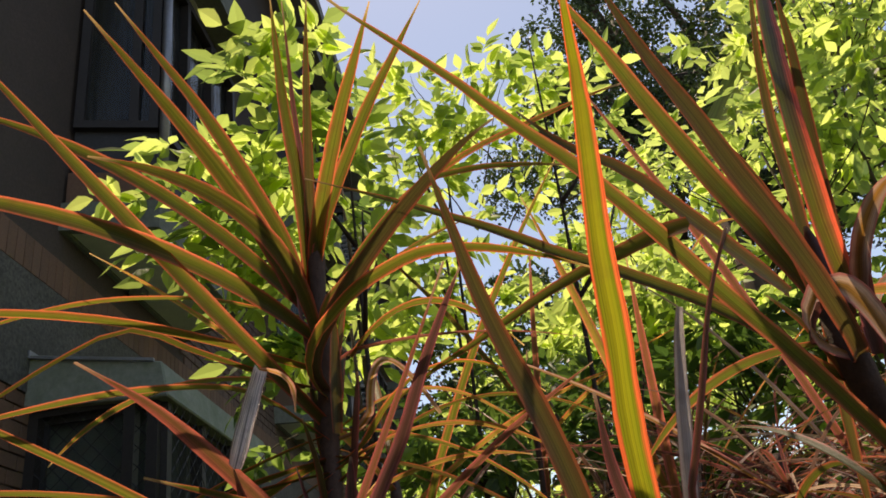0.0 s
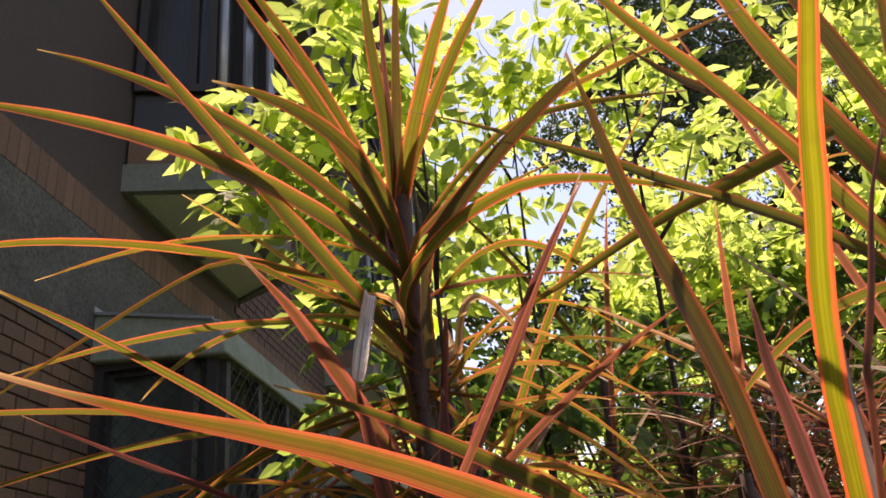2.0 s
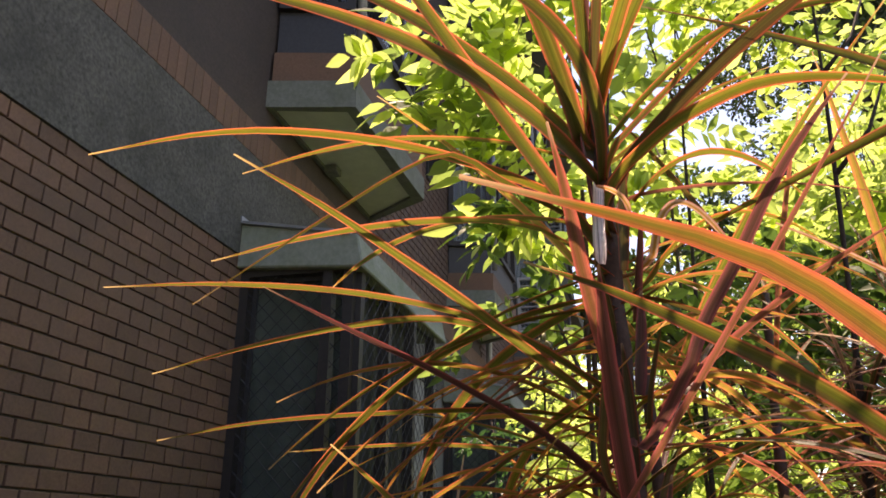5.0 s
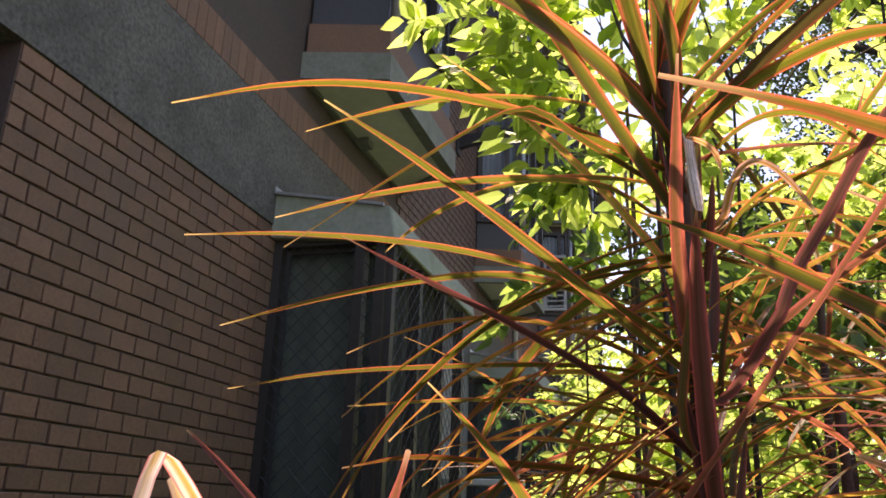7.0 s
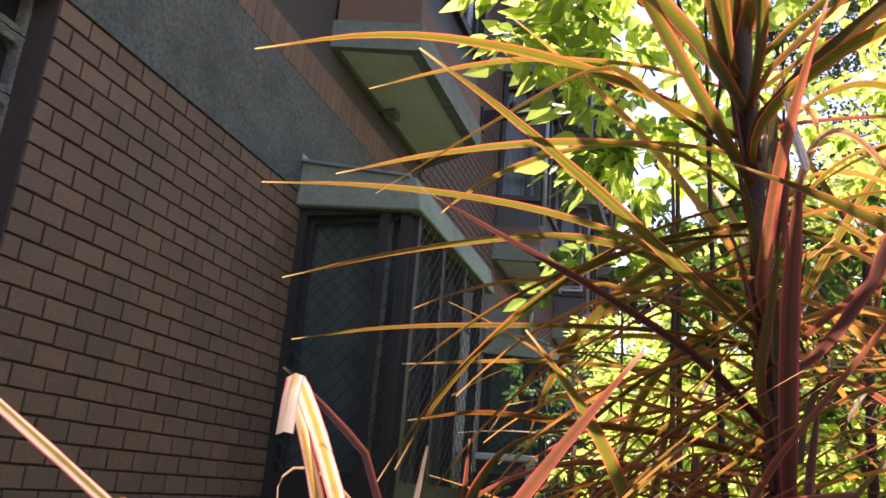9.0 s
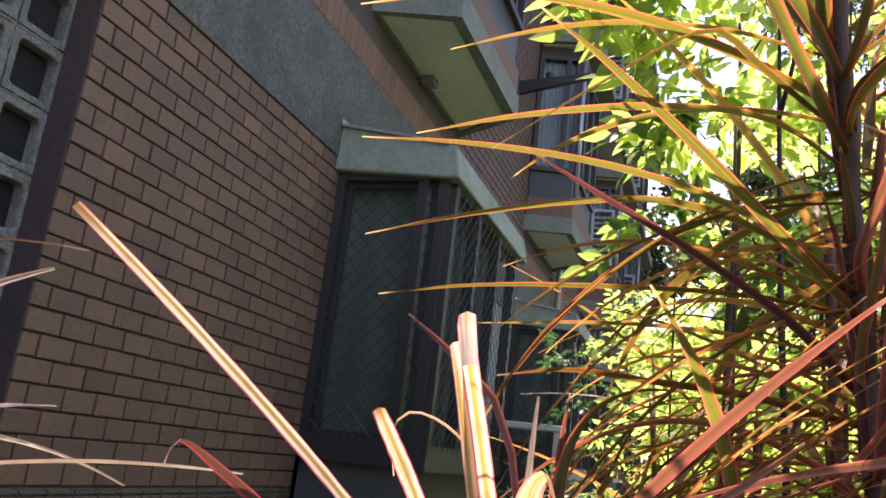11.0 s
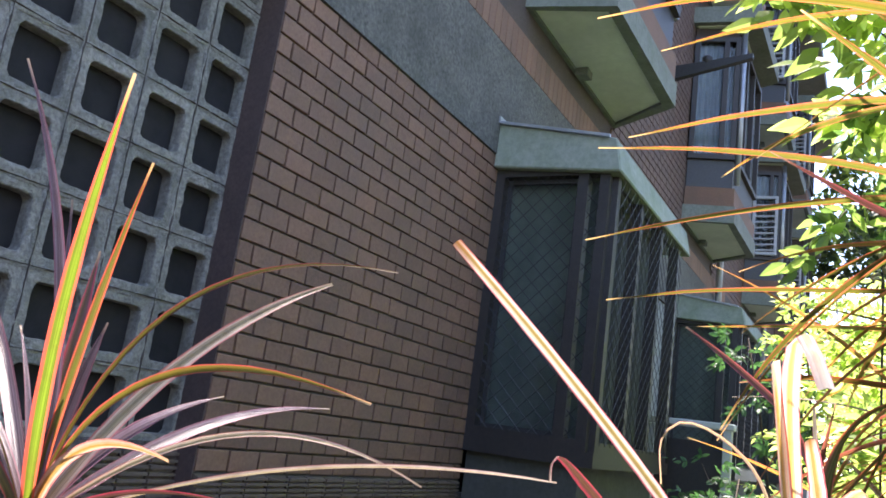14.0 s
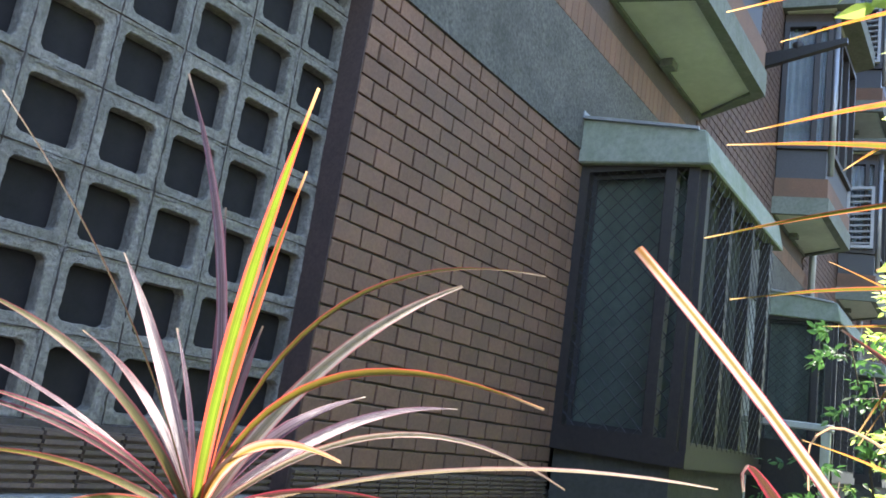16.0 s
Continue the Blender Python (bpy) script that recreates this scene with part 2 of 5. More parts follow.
# lighter golden copy of the blade: sunlight on low leaves is in its colour
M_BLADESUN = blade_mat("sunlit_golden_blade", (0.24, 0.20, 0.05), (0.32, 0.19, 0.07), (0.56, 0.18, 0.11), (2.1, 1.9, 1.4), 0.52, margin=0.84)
M_BLADEYELLOW = blade_mat("golden_green_blade", (0.165, 0.165, 0.03), (0.135, 0.125, 0.03), (0.42, 0.08, 0.08), (1.8, 1.5, 1.4), 0.42, margin=0.90)
# purple leaf; sky sheen and highlight streaks are painted in by tone and ribs
M_BLADELAV = blade_mat("lavender_blade", (0.11, 0.08, 0.10), (0.19, 0.14, 0.17), (0.28, 0.11, 0.15), (1.2, 1.2, 1.3), 0.28, ribs=(0.38, 1.45), gloss=0.3)
# quill and stub: the sun's white shine is put into their pale flanks
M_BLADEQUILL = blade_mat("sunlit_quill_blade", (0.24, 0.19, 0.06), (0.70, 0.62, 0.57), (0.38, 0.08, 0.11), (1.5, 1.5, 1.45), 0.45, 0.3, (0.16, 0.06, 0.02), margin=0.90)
M_BLADESTUB = blade_mat("sunlit_stub_blade", (0.40, 0.28, 0.09), (0.80, 0.70, 0.66), (0.60, 0.17, 0.18), (1.5, 1.5, 1.4), 0.5, 0.3, (0.70, 0.62, 0.56), margin=0.90)
M_BLADELIME = blade_mat("lime_blade", (0.13, 0.20, 0.024), (0.10, 0.15, 0.022), (0.58, 0.10, 0.085), (1.8, 1.8, 1.3), 0.5, margin=0.72)
M_BLADEGREEN = blade_mat("yellow_green_blade", (0.17, 0.20, 0.024), (0.12, 0.16, 0.02), (0.56, 0.12, 0.07), (1.9, 1.8, 1.3), 0.5, margin=0.76)


# ---- mesh helpers ----
def mesh_of(name, bm, mat=None):
    me = bpy.data.meshes.new(name)
    bm.to_mesh(me)
    bm.free()
    if mat:
        me.materials.append(mat)
    return me


def part(name, bm, material, parent, label=""):
    ob = new(name, mesh_of(name, bm, material))
    ob.parent = parent
    return tagged(ob, label)


def thing(name, label, category, group="", at=(0, 0, 0)):
    ob = new(name)
    ob.location = at
    return tagged(ob, label, category, group)


def box(bm, x0, x1, y0, y1, z0, z1, bev=0.0):
    r = bmesh.ops.create_cube(bm, size=1.0, matrix=Matrix.LocRotScale(((x0 + x1) / 2, (y0 + y1) / 2, (z0 + z1) / 2), None, (abs(x1 - x0), abs(y1 - y0), abs(z1 - z0))))
    if bev:
        es = list({e for v in r["verts"] for e in v.link_edges})
        bmesh.ops.bevel(bm, geom=es, offset=bev, segments=1, affect="EDGES")
    return bm


def bm_box(*a, **k):
    return box(bmesh.new(), *a, **k)


def prism(bm, outline, z0, z1):
    """Upright prism over a plan outline (counter-clockwise)."""
    lo = [bm.verts.new((x, y, z0)) for x, y in outline]
    hi = [bm.verts.new((x, y, z1)) for x, y in outline]
    k = len(outline)
    bm.faces.new(lo[::-1])
    bm.faces.new(hi)
    for i in range(k):
        bm.faces.new((lo[i], lo[(i + 1) % k], hi[(i + 1) % k], hi[i]))
    return bm


def structure(name, bm, mat, label, category="wall"):
    return tagged(new(name, mesh_of(name, bm, mat)), label, category, kind="structure")


def tube(bm, pts, radii, sides=6):
    rings = []
    pts = [Vector(p) for p in pts]
    for i, p in enumerate(pts):
        d = (pts[min(i + 1, len(pts) - 1)] - pts[max(i - 1, 0)]).normalized()
        u = d.orthogonal().normalized()
        w = d.cross(u)
        r = radii[i] if isinstance(radii, (list, tuple)) else radii
        rings.append([bm.verts.new(p + r * (math.cos(a) * u + math.sin(a) * w)) for a in (2 * math.pi * k / sides for k in range(sides))])
    for a, b in zip(rings, rings[1:]):
        best = min(range(sides), key=lambda s: (b[s].co - a[0].co).length)
        for k in range(sides):
            bm.faces.new((a[k], a[(k + 1) % sides], b[(k + 1 + best) % sides], b[(k + best) % sides]))
    bm.faces.new(rings[0][::-1])
    bm.faces.new(rings[-1])
    for f in bm.faces:
        f.smooth = True
    return bm


# ---- large structure ----
WALL_X1 = 1.72                        # right end of the tiled wall, where the first bay begins
TILE_U, TILE_V, TILE_TOP = 0.138, 0.070, 2.53
ground_bm = bmesh.new()
bmesh.ops.create_grid(ground_bm, x_segments=80, y_segments=80, size=1.0, matrix=Matrix.Diagonal((400, 400, 1, 1)))
for v in ground_bm.verts:
    v.co.z = 0.05 * noise.noise(v.co * 0.3) if v.co.length < 30 else 0.0
structure("ground", ground_bm, M_SOIL, "brown garden soil with leaf litter", "ground")

wall_brick = structure("wall_brick", bm_box(0.0, WALL_X1, 0.008, 0.25, 0.92, TILE_TOP), M_MORTAR, "reddish brown tiled facade wall with dark joints")
wall_base = structure("wall_base", bm_box(-6.0, 20.0, 0.03, 0.25, -0.1, 0.825), M_GREYCONC, "dark grey concrete plinth below the tiled wall")
wall_band = structure("wall_band", bm_box(-6.0, 20.0, -0.012, 0.25, TILE_TOP, 3.10), M_AGG, "grey washed-aggregate concrete band above the tiles")
wall_strip = structure("wall_strip", bm_box(-6.0, 20.0, -0.004, 0.25, 3.10, 3.29), M_MORTAR, "narrow red brick strip between concrete bands")
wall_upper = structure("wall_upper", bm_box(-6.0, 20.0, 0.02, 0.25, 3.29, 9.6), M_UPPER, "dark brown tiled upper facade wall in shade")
# added back wall, the darkness of the rooms put into its near-black colour
wall_back = structure("wall_back", bm_box(-6.0, 20.0, 0.9, 1.0, -0.1, 9.6), M_ROOMDARK, "added near-black wall standing in for the dark interior")
structure("roof", bm_box(-6.0, 20.4, -0.62, 6.0, 9.6, 9.85), M_GREYCONC, "flat grey concrete roof slab", "roof")
# unseen wall, added only to govern how much light comes from this side
structure("wall_unseen", bm_box(-5.2, -5.0, -9.0, 0.0, -0.1, 2.6), M_GREYCONC, "added unseen grey wall that shapes the light from behind")
structure("wall_end", bm_box(-6.2, -6.0, 0.0, 1.0, -0.1, 9.6), M_GREYCONC, "grey concrete end wall of the building")

# ---- facade between the bays ----
BAY_STEP = 4.1                        # metres from one bay to the next
wall_pier = structure("wall_pier", bm_box(3.30, 20.0, 0.01, 0.25, 0.825, TILE_TOP), M_GREYCONC, "shaded grey rendered wall between the bays")


def mesh_grille(bm, a, b, z0, z1, step, r):
    """Diamond wire mesh over the upright rectangle from plan point a to plan point b."""
    ax, ay = a
    bx, by = b
    w, h = math.hypot(bx - ax, by - ay), z1 - z0
    k = int((w + h) / step)
    for i in range(1, k):
        for s in (1, -1):
            u0, u1 = i * step - h, i * step
            lo, hi = max(u0, 0.0), min(u1, w)
            if hi - lo < 0.01:
                continue
            pts = []
            for u in (lo, hi):
                zz = (u1 - u) if s > 0 else (u - u0)
                pts.append(Vector((ax + (bx - ax) * u / w, ay + (by - ay) * u / w, z0 + zz)))
            d = (pts[1] - pts[0]).normalized()
            nrm = Vector((by - ay, ax - bx, 0)).normalized()
            side = d.cross(nrm) * r
            off = nrm * (r * (0.6 if s > 0 else -0.6))
            q = [bm.verts.new(p + off + e) for p in pts for e in (side, nrm * r, -side)]
            for j in range(3):
                bm.faces.new((q[j], q[(j + 1) % 3], q[3 + (j + 1) % 3], q[3 + j]))
    return bm


def upright_frame(bm, a, b, z0, z1, w, d, mullions=()):
    """Frame of bars round the upright rectangle over the plan line a-b."""
    a, b = Vector((*a, 0)), Vector((*b, 0))
    run = (b - a)
    length = run.length
    m = Matrix.Translation(a) @ Matrix.Rotation(math.atan2(run.y, run.x), 4, "Z")
    start = len(bm.verts)
    box(bm, 0, w, -d / 2, d / 2, z0, z1)
    box(bm, length - w, length, -d / 2, d / 2, z0, z1)
    box(bm, w, length - w, -d / 2, d / 2, z0, z0 + w)
    box(bm, w, length - w, -d / 2, d / 2, z1 - w, z1)
    for f in mullions:
        box(bm, length * f - w / 2, length * f + w / 2, -d / 2, d / 2, z0 + w, z1 - w)
    bm.verts.ensure_lookup_table()
    bmesh.ops.transform(bm, matrix=m, verts=bm.verts[start:])
    return bm


def upright_sheet(bm, a, b, z0, z1, folds=0, depth=0.0):
    """Upright sheet over a plan line; with folds it hangs like a curtain."""
    a, b = Vector((*a, 0)), Vector((*b, 0))
    nrm = Vector((b.y - a.y, a.x - b.x, 0)).normalized()
    k = max(folds * 6, 1)
    lo, hi = [], []
    for i in range(k + 1):
        f = i / k
        p = a.lerp(b, f) + nrm * (depth * math.sin(f * folds * 2 * math.pi) if folds else 0)
        lo.append(bm.verts.new(p + Vector((0, 0, z0))))
        hi.append(bm.verts.new(p + Vector((0, 0, z1))))
    for i in range(k):
        bm.faces.new((lo[i], lo[i + 1], hi[i + 1], hi[i])).smooth = folds > 0
    return bm


def pane(name, a, b, z0, z1, parent):
    ob = part(name, upright_sheet(bmesh.new(), a, b, z0, z1), M_GLASS, parent)
    ob.visible_shadow = False
    return ob


# copy of the grey-green curtain, the dimness of the front put into its colour
M_FRONTDIM = surface("dimmed_green_curtain", (0.024, 0.030, 0.029), (0.048, 0.056, 0.052), (0.02, 0.025, 0.022), 9, 0.9, 0.3, 0.002)


def lower_bay(x):
    """Ground-floor bay window with a concrete hood and wire-mesh guards."""
    t = thing("bay_window", "dark ground-floor bay window with diamond mesh guards under a mossy concrete hood", "window", "ground-floor bays", (x, 0, 0))
    c0, c1, c2, c3 = (0.02, 0.0), (0.02, -0.60), (1.42, -0.60), (1.50, 0.0)
    part("hood", hood_mesh(), M_CONC, t, "pale mossy concrete hood with a metal drip edge")
    part("drip_edge", drip_mesh(), M_ALU, t, "thin weathered metal flashing")
    part("dado", prism(bmesh.new(), [(0.05, 0.0), (0.05, -0.56), (1.40, -0.56), (1.46, 0.0)][::1], 0.0, 1.06), M_DADO, t, "dark wall below the sill")
    part("sill", prism(bmesh.new(), [(-0.01, 0.0), (-0.01, -0.64), (1.45, -0.64), (1.53, 0.0)], 1.06, 1.125), M_BROWN, t, "brown painted timber sill")
    side = part("side_frame", upright_frame(bmesh.new(), c0, c1, 1.125, 2.47, 0.05, 0.06, (0.78,)), M_BROWN, t, "dark brown painted window frame")
    front = part("front_frame", upright_frame(bmesh.new(), (0.03, -0.60), c2, 1.125, 2.47, 0.05, 0.06, (0.33, 0.66)), M_BROWN, t, "dark brown painted window frame")
    part("sash", upright_frame(bmesh.new(), (0.055, -0.05), (0.055, -0.44), 1.175, 2.42, 0.022, 0.02), M_BLACK, side, "thin dark sash")
    part("side_guard", mesh_grille(bmesh.new(), (0.0, -0.04), (0.0, -0.585), 1.16, 2.43, 0.085, 0.0024), M_BLACK, side, "black diamond wire mesh")
    part("front_guard", mesh_grille(bmesh.new(), (0.04, -0.645), (1.40, -0.645), 1.16, 2.43, 0.085, 0.0024), M_BLACK, front, "black diamond wire mesh")
    pane("pane", (0.06, -0.02), (0.06, -0.58), 1.16, 2.44, side)
    part("curtain", upright_sheet(bmesh.new(), (0.13, -0.0), (0.13, -0.52), 1.14, 2.46, 3, 0.008), M_GREENCURT, t, "grey-green curtain behind the glass")
    part("curtain", upright_sheet(bmesh.new(), (0.14, -0.52), (1.38, -0.50), 1.14, 2.46, 10, 0.010), M_FRONTDIM, t, "grey-green curtain behind the glass")
    return t


def hood_mesh():
    bm = bmesh.new()
    lo = [bm.verts.new(p) for p in ((-0.06, 0.0, 2.46), (-0.06, -0.665, 2.415), (1.56, -0.665, 2.415), (1.60, 0.0, 2.46))]
    hi = [bm.verts.new(p) for p in ((-0.06, 0.0, 2.70), (-0.055, -0.63, 2.585), (1.555, -0.63, 2.585), (1.60, 0.0, 2.70))]
    bm.faces.new(lo)
    bm.faces.new(hi[::-1])
    for i in range(4):
        bm.faces.new((lo[(i + 1) % 4], lo[i], hi[i], hi[(i + 1) % 4]))
    bmesh.ops.bevel(bm, geom=bm.edges[:], offset=0.008, segments=1, affect="EDGES")
    return bm


def drip_mesh():
    bm = bmesh.new()
    box(bm, -0.080, -0.062, -0.60, 0.0, 2.69, 2.704)
    for v in bm.verts:
        v.co.z += v.co.y * 0.18
    box(bm, -0.085, 0.06, -0.02, 0.0, 2.69, 2.725)
    return bm


def upper_bay(x, z, louvre=False, cloth=None):
    """Upper bay: cream underside in a concrete rim, brick apron, dark spandrel, curtained windows."""
    t = thing("upper_bay_window", "projecting upper bay window with cream underside, concrete rim and brick apron", "window", "upper bays", (x, 0, z))
    out = [(0.06, 0.02), (0.18, -0.47), (1.52, -0.49), (1.82, 0.02)]
    inn = [(0.11, -0.005), (0.225, -0.405), (1.46, -0.41), (1.755, -0.005)]
    bm = bmesh.new()
    lo = [bm.verts.new((*p, 0.0)) for p in out]
    li = [bm.verts.new((*p, 0.0)) for p in inn]
    ri = [bm.verts.new((*p, 0.03)) for p in inn]
    hi = [bm.verts.new((*p, 0.17)) for p in out]
    for i in range(4):
        j = (i + 1) % 4
        bm.faces.new((lo[i], lo[j], li[j], li[i]))
        bm.faces.new((li[i], li[j], ri[j], ri[i]))
        bm.faces.new((lo[j], lo[i], hi[i], hi[j]))
    bm.faces.new(hi[::-1])
    bmesh.ops.recalc_face_normals(bm, faces=bm.faces[:])
    part("rim", bm, M_RIM, t, "grey-green concrete rim")
    bm = prism(bmesh.new(), inn, 0.022, 0.06)
    part("soffit", bm, M_SOFFIT, t, "cream painted underside")
    part("bracket", bm_box(0.86, 0.96, -0.085, 0.0, -0.03, 0.022, bev=0.004), M_RIM, t, "small concrete bracket under the soffit")

    def ring(d):
        return [(0.07 + d, 0.0), (0.19 + d, -0.455 + d), (1.51 - d, -0.475 + d), (1.80 - d, 0.0)]
    part("apron", prism(bmesh.new(), ring(0.0), 0.17, 0.36), M_BRICK, t, "red brick apron")
    part("spandrel", prism(bmesh.new(), ring(0.03), 0.36, 0.66), M_BLACK, t, "dark spandrel panel")
    r = ring(0.02)
    side = part("side_frame", upright_frame(bmesh.new(), r[0], r[1], 0.66, 2.0, 0.05, 0.06, (0.7,)), M_BROWN, t, "dark window frame")
    front = part("front_frame", upright_frame(bmesh.new(), r[1], r[2], 0.66, 2.0, 0.05, 0.06, (0.28, 0.62)), M_BROWN, t, "dark window frame")
    part("corner_post", tube(bmesh.new(), [(r[1][0], r[1][1] - 0.035, 0.40), (r[1][0], r[1][1] - 0.035, 2.11)], 0.03, 8), M_ALU, t, "pale aluminium corner pipe")
    part("end_frame", upright_frame(bmesh.new(), r[2], r[3], 0.66, 2.0, 0.05, 0.06), M_ALU, t, "aluminium window frame")
    q = ring(0.04)
    pane("pane", q[0], q[1], 0.68, 1.98, side)
    pane("pane", q[1], q[2], 0.68, 1.98, front)
    c = ring(0.10)
    part("curtain", upright_sheet(bmesh.new(), c[0], c[1], 0.66, 2.0, 6, 0.015), cloth or M_CURTAIN, t, "hanging curtain")
    part("curtain", upright_sheet(bmesh.new(), c[1], c[2], 0.66, 2.0, 12, 0.02), cloth or M_CURTAIN, t, "hanging curtain")
    part("head_wall", prism(bmesh.new(), ring(0.03), 2.0, 2.12), M_UPPER, t, "dark tiled head over the window")
    over, panel = [(-0.02, 0.02), (0.10, -0.63), (1.56, -0.65), (1.88, 0.02)], [(0.06, -0.02), (0.14, -0.46), (0.85, -0.46), (0.95, -0.02)]
    part("top_slab", prism(bmesh.new(), over, 2.12, 2.30), M_RIM, t, "grey concrete slab over the window")
    part("slab_soffit", prism(bmesh.new(), panel, 2.112, 2.121), M_SOFFIT, t, "cream painted underside of the slab")
    if louvre:
        shutter = part("louvre_frame", upright_frame(bmesh.new(), (0.07, -0.08), (0.11, -0.42), 0.72, 1.60, 0.04, 0.06), M_WHITE, t, "pale louvre frame")
        for k in range(9):
            zz = 0.78 + k * 0.085
            part("slat", bm_box(0.07, 0.12, -0.38, -0.12, zz, zz + 0.02), M_WHITE, shutter)
    return t


FLOOR_Z = 3.47
# near-black cloth colour that stands in for the dark behind the first bay's glass
M_WINDOWDARK = surface("window_dark", (0.02, 0.02, 0.02), (0.04, 0.038, 0.036), (0.04, 0.04, 0.04), 20, 0.9, 0.3, 0.001)
for k in range(4):
    lower_bay(WALL_X1 + BAY_STEP * k)
    for f in range(2):
        upper_bay(WALL_X1 + 0.06 + BAY_STEP * k, FLOOR_Z + 2.75 * f, k >= 2, M_WINDOWDARK if k == 0 else M_CURTAIN)


def drain_pipe(x, y, r, z0, z1):
    t = thing("drain_pipe", "pale metal downpipe with brackets on the shaded facade", "pipe", "downpipes", (x, y, 0))
    part("pipe", tube(bmesh.new(), [(0, 0, z0), (0, 0, z1)], r, 10), M_ALU, t)
    for k in range(3):
        zz = z0 + (z1 - z0) * (0.15 + 0.3 * k)
        part("bracket", bm_box(-r - 0.01, r + 0.01, -r, -y - 0.001, zz, zz + 0.03), M_BLACK, t, "dark pipe clip")


drain_pipe(7.75, -0.07, 0.04, 0.0, 9.5)
drain_pipe(11.9, -0.08, 0.045, 0.0, 9.5)


def bracket_arm(x, z):
    """Dark steel arm that reaches out from the wall beside the second upper bay and tapers to its end."""
    t = thing("bracket_arm", "dark tapered steel bracket arm on the shaded upper facade", "bracket", "", (x, 0, z))
    bm = bm_box(-0.03, 0.03, -0.70, 0.015, -0.14, 0.0, bev=0.004)
    for v in bm.verts:
        if v.co.y < -0.6:
            v.co.z = 0.03 + (v.co.z + 0.07) * 0.35
    part("arm", bm, M_BLACK, t)
    part("wall_plate", bm_box(-0.05, 0.05, -0.012, 0.02, -0.20, 0.04, bev=0.003), M_BLACK, t)
    part("lamp", tube(bmesh.new(), [(0, -0.30, 0.0), (0, -0.30, 0.06), (0, -0.30, 0.09)], [0.03, 0.05, 0.02], 8), M_BLACK, t, "small dark fitting")


bracket_arm(5.15, 4.73)


def garden_frame(x, y):
    """Low pale rail frame standing among the plants by the second bay."""
    t = thing("low_railing", "weathered pale grey low railing beside the bay window", "railing", "", (x, y, 0))
    part("post", bm_box(-0.025, 0.025, -0.025, 0.025, 0, 1.36, bev=0.004), M_RAIL, t)
    part("post", bm_box(-0.025, 0.025, -0.475, -0.425, 0, 1.36, bev=0.004), M_RAIL, t)
    part("top_rail", bm_box(-0.035, 0.035, -0.49, 0.04, 1.36, 1.40, bev=0.006), M_RAIL, t)
    part("panel", bm_box(0.0, 0.015, -0.42, -0.03, 0.45, 1.28), M_BROWN, t, "dark board")
    part("bottom_rail", bm_box(-0.02, 0.02, -0.424, -0.026, 0.40, 0.44), M_RAIL, t)


M_RAIL = surface("pale_rail", (0.40, 0.42, 0.40), (0.55, 0.57, 0.54), (0.30, 0.32, 0.28), 60, 0.7, 0.3, 0.001)
garden_frame(3.3, -0.50)

# ---- strap-leaved plants ----
M_BLADEDRY = blade_mat("dry_blade", (0.26, 0.17, 0.14), (0.36, 0.24, 0.20), (0.42, 0.26, 0.22), (1.2, 1.1, 1.0), 0.25)
M_BLADEPINK = blade_mat("pink_blade", (0.20, 0.10, 0.05), (0.32, 0.12, 0.09), (0.56, 0.16, 0.15), (1.7, 1.5, 1.4), 0.4)
# withered leaves, and living ones whose silhouette shade is put into this dark colour
M_BLADEDARK = blade_mat("withered_shaded_blade", (0.10, 0.10, 0.035), (0.12, 0.085, 0.038), (0.38, 0.11, 0.065), (1.7, 1.5, 1.2), 0.34)
CAMWARD = (-0.9, -0.1, -0.35)          # towards the path


def strap(pts, width, seed, taper=1.0, fold=0.22, toward=None):
    """A folded strap leaf along a smooth line of points; it turns its face to the sun."""
    r = random.Random(seed)
    face = ((Vector(toward) if toward else sd * 0.8 + Vector((0, 0, 0.5))) + Vector((r.uniform(-1, 1), r.uniform(-1, 1), r.uniform(-0.5, 0.5))) * 0.45).normalized()
    n = len(pts)
    bm = bmesh.new()
    la, lb = bm.verts.layers.float.new("across"), bm.verts.layers.float.new("along")
    rows = []
    spin = r.uniform(-0.5, 0.5) * (0.5 if toward else 1.0)
    dirs = [(pts[min(i + 1, n - 1)] - pts[max(i - 1, 0)]).normalized() for i in range(n)]
    sides = [None] * n
    mid = n // 2
    for i in [mid] + list(range(mid + 1, n)) + list(range(mid - 1, -1, -1)):
        d = dirs[i]
        w0 = d.cross(face)
        if i != mid and (toward or w0.length < 0.15):
            w0 = sides[i - 1] if i > mid else sides[i + 1]
        elif w0.length < 0.1:
            w0 = d.orthogonal()
        sides[i] = (w0 - d * w0.dot(d)).normalized()
    for i, p in enumerate(pts):
        f = i / (n - 1)
        d = dirs[i]
        w = Matrix.Rotation(spin * f, 3, d) @ sides[i]
        up = w.cross(d).normalized()
        k = width * 0.5 * min(1.0, 0.72 + f * 1.4) * (1 - max(0.0, (f - 0.35) / 0.65) ** 2.2 * taper)
        k = max(k * r.uniform(0.95, 1.05), 0.0006)
        row = []
        for a in (-1.0, -0.5, 0.0, 0.5, 1.0):
            v = bm.verts.new(p + w * (a * k) + up * (abs(a) * k * fold * 2 + k * 0.05 * math.sin(9 * f + seed) * a))
            v[la], v[lb] = a, f
            row.append(v)
        rows.append(row)
    for a, b in zip(rows, rows[1:]):
        for j in range(4):
            bm.faces.new((a[j], a[j + 1], b[j + 1], b[j])).smooth = True
    return bm


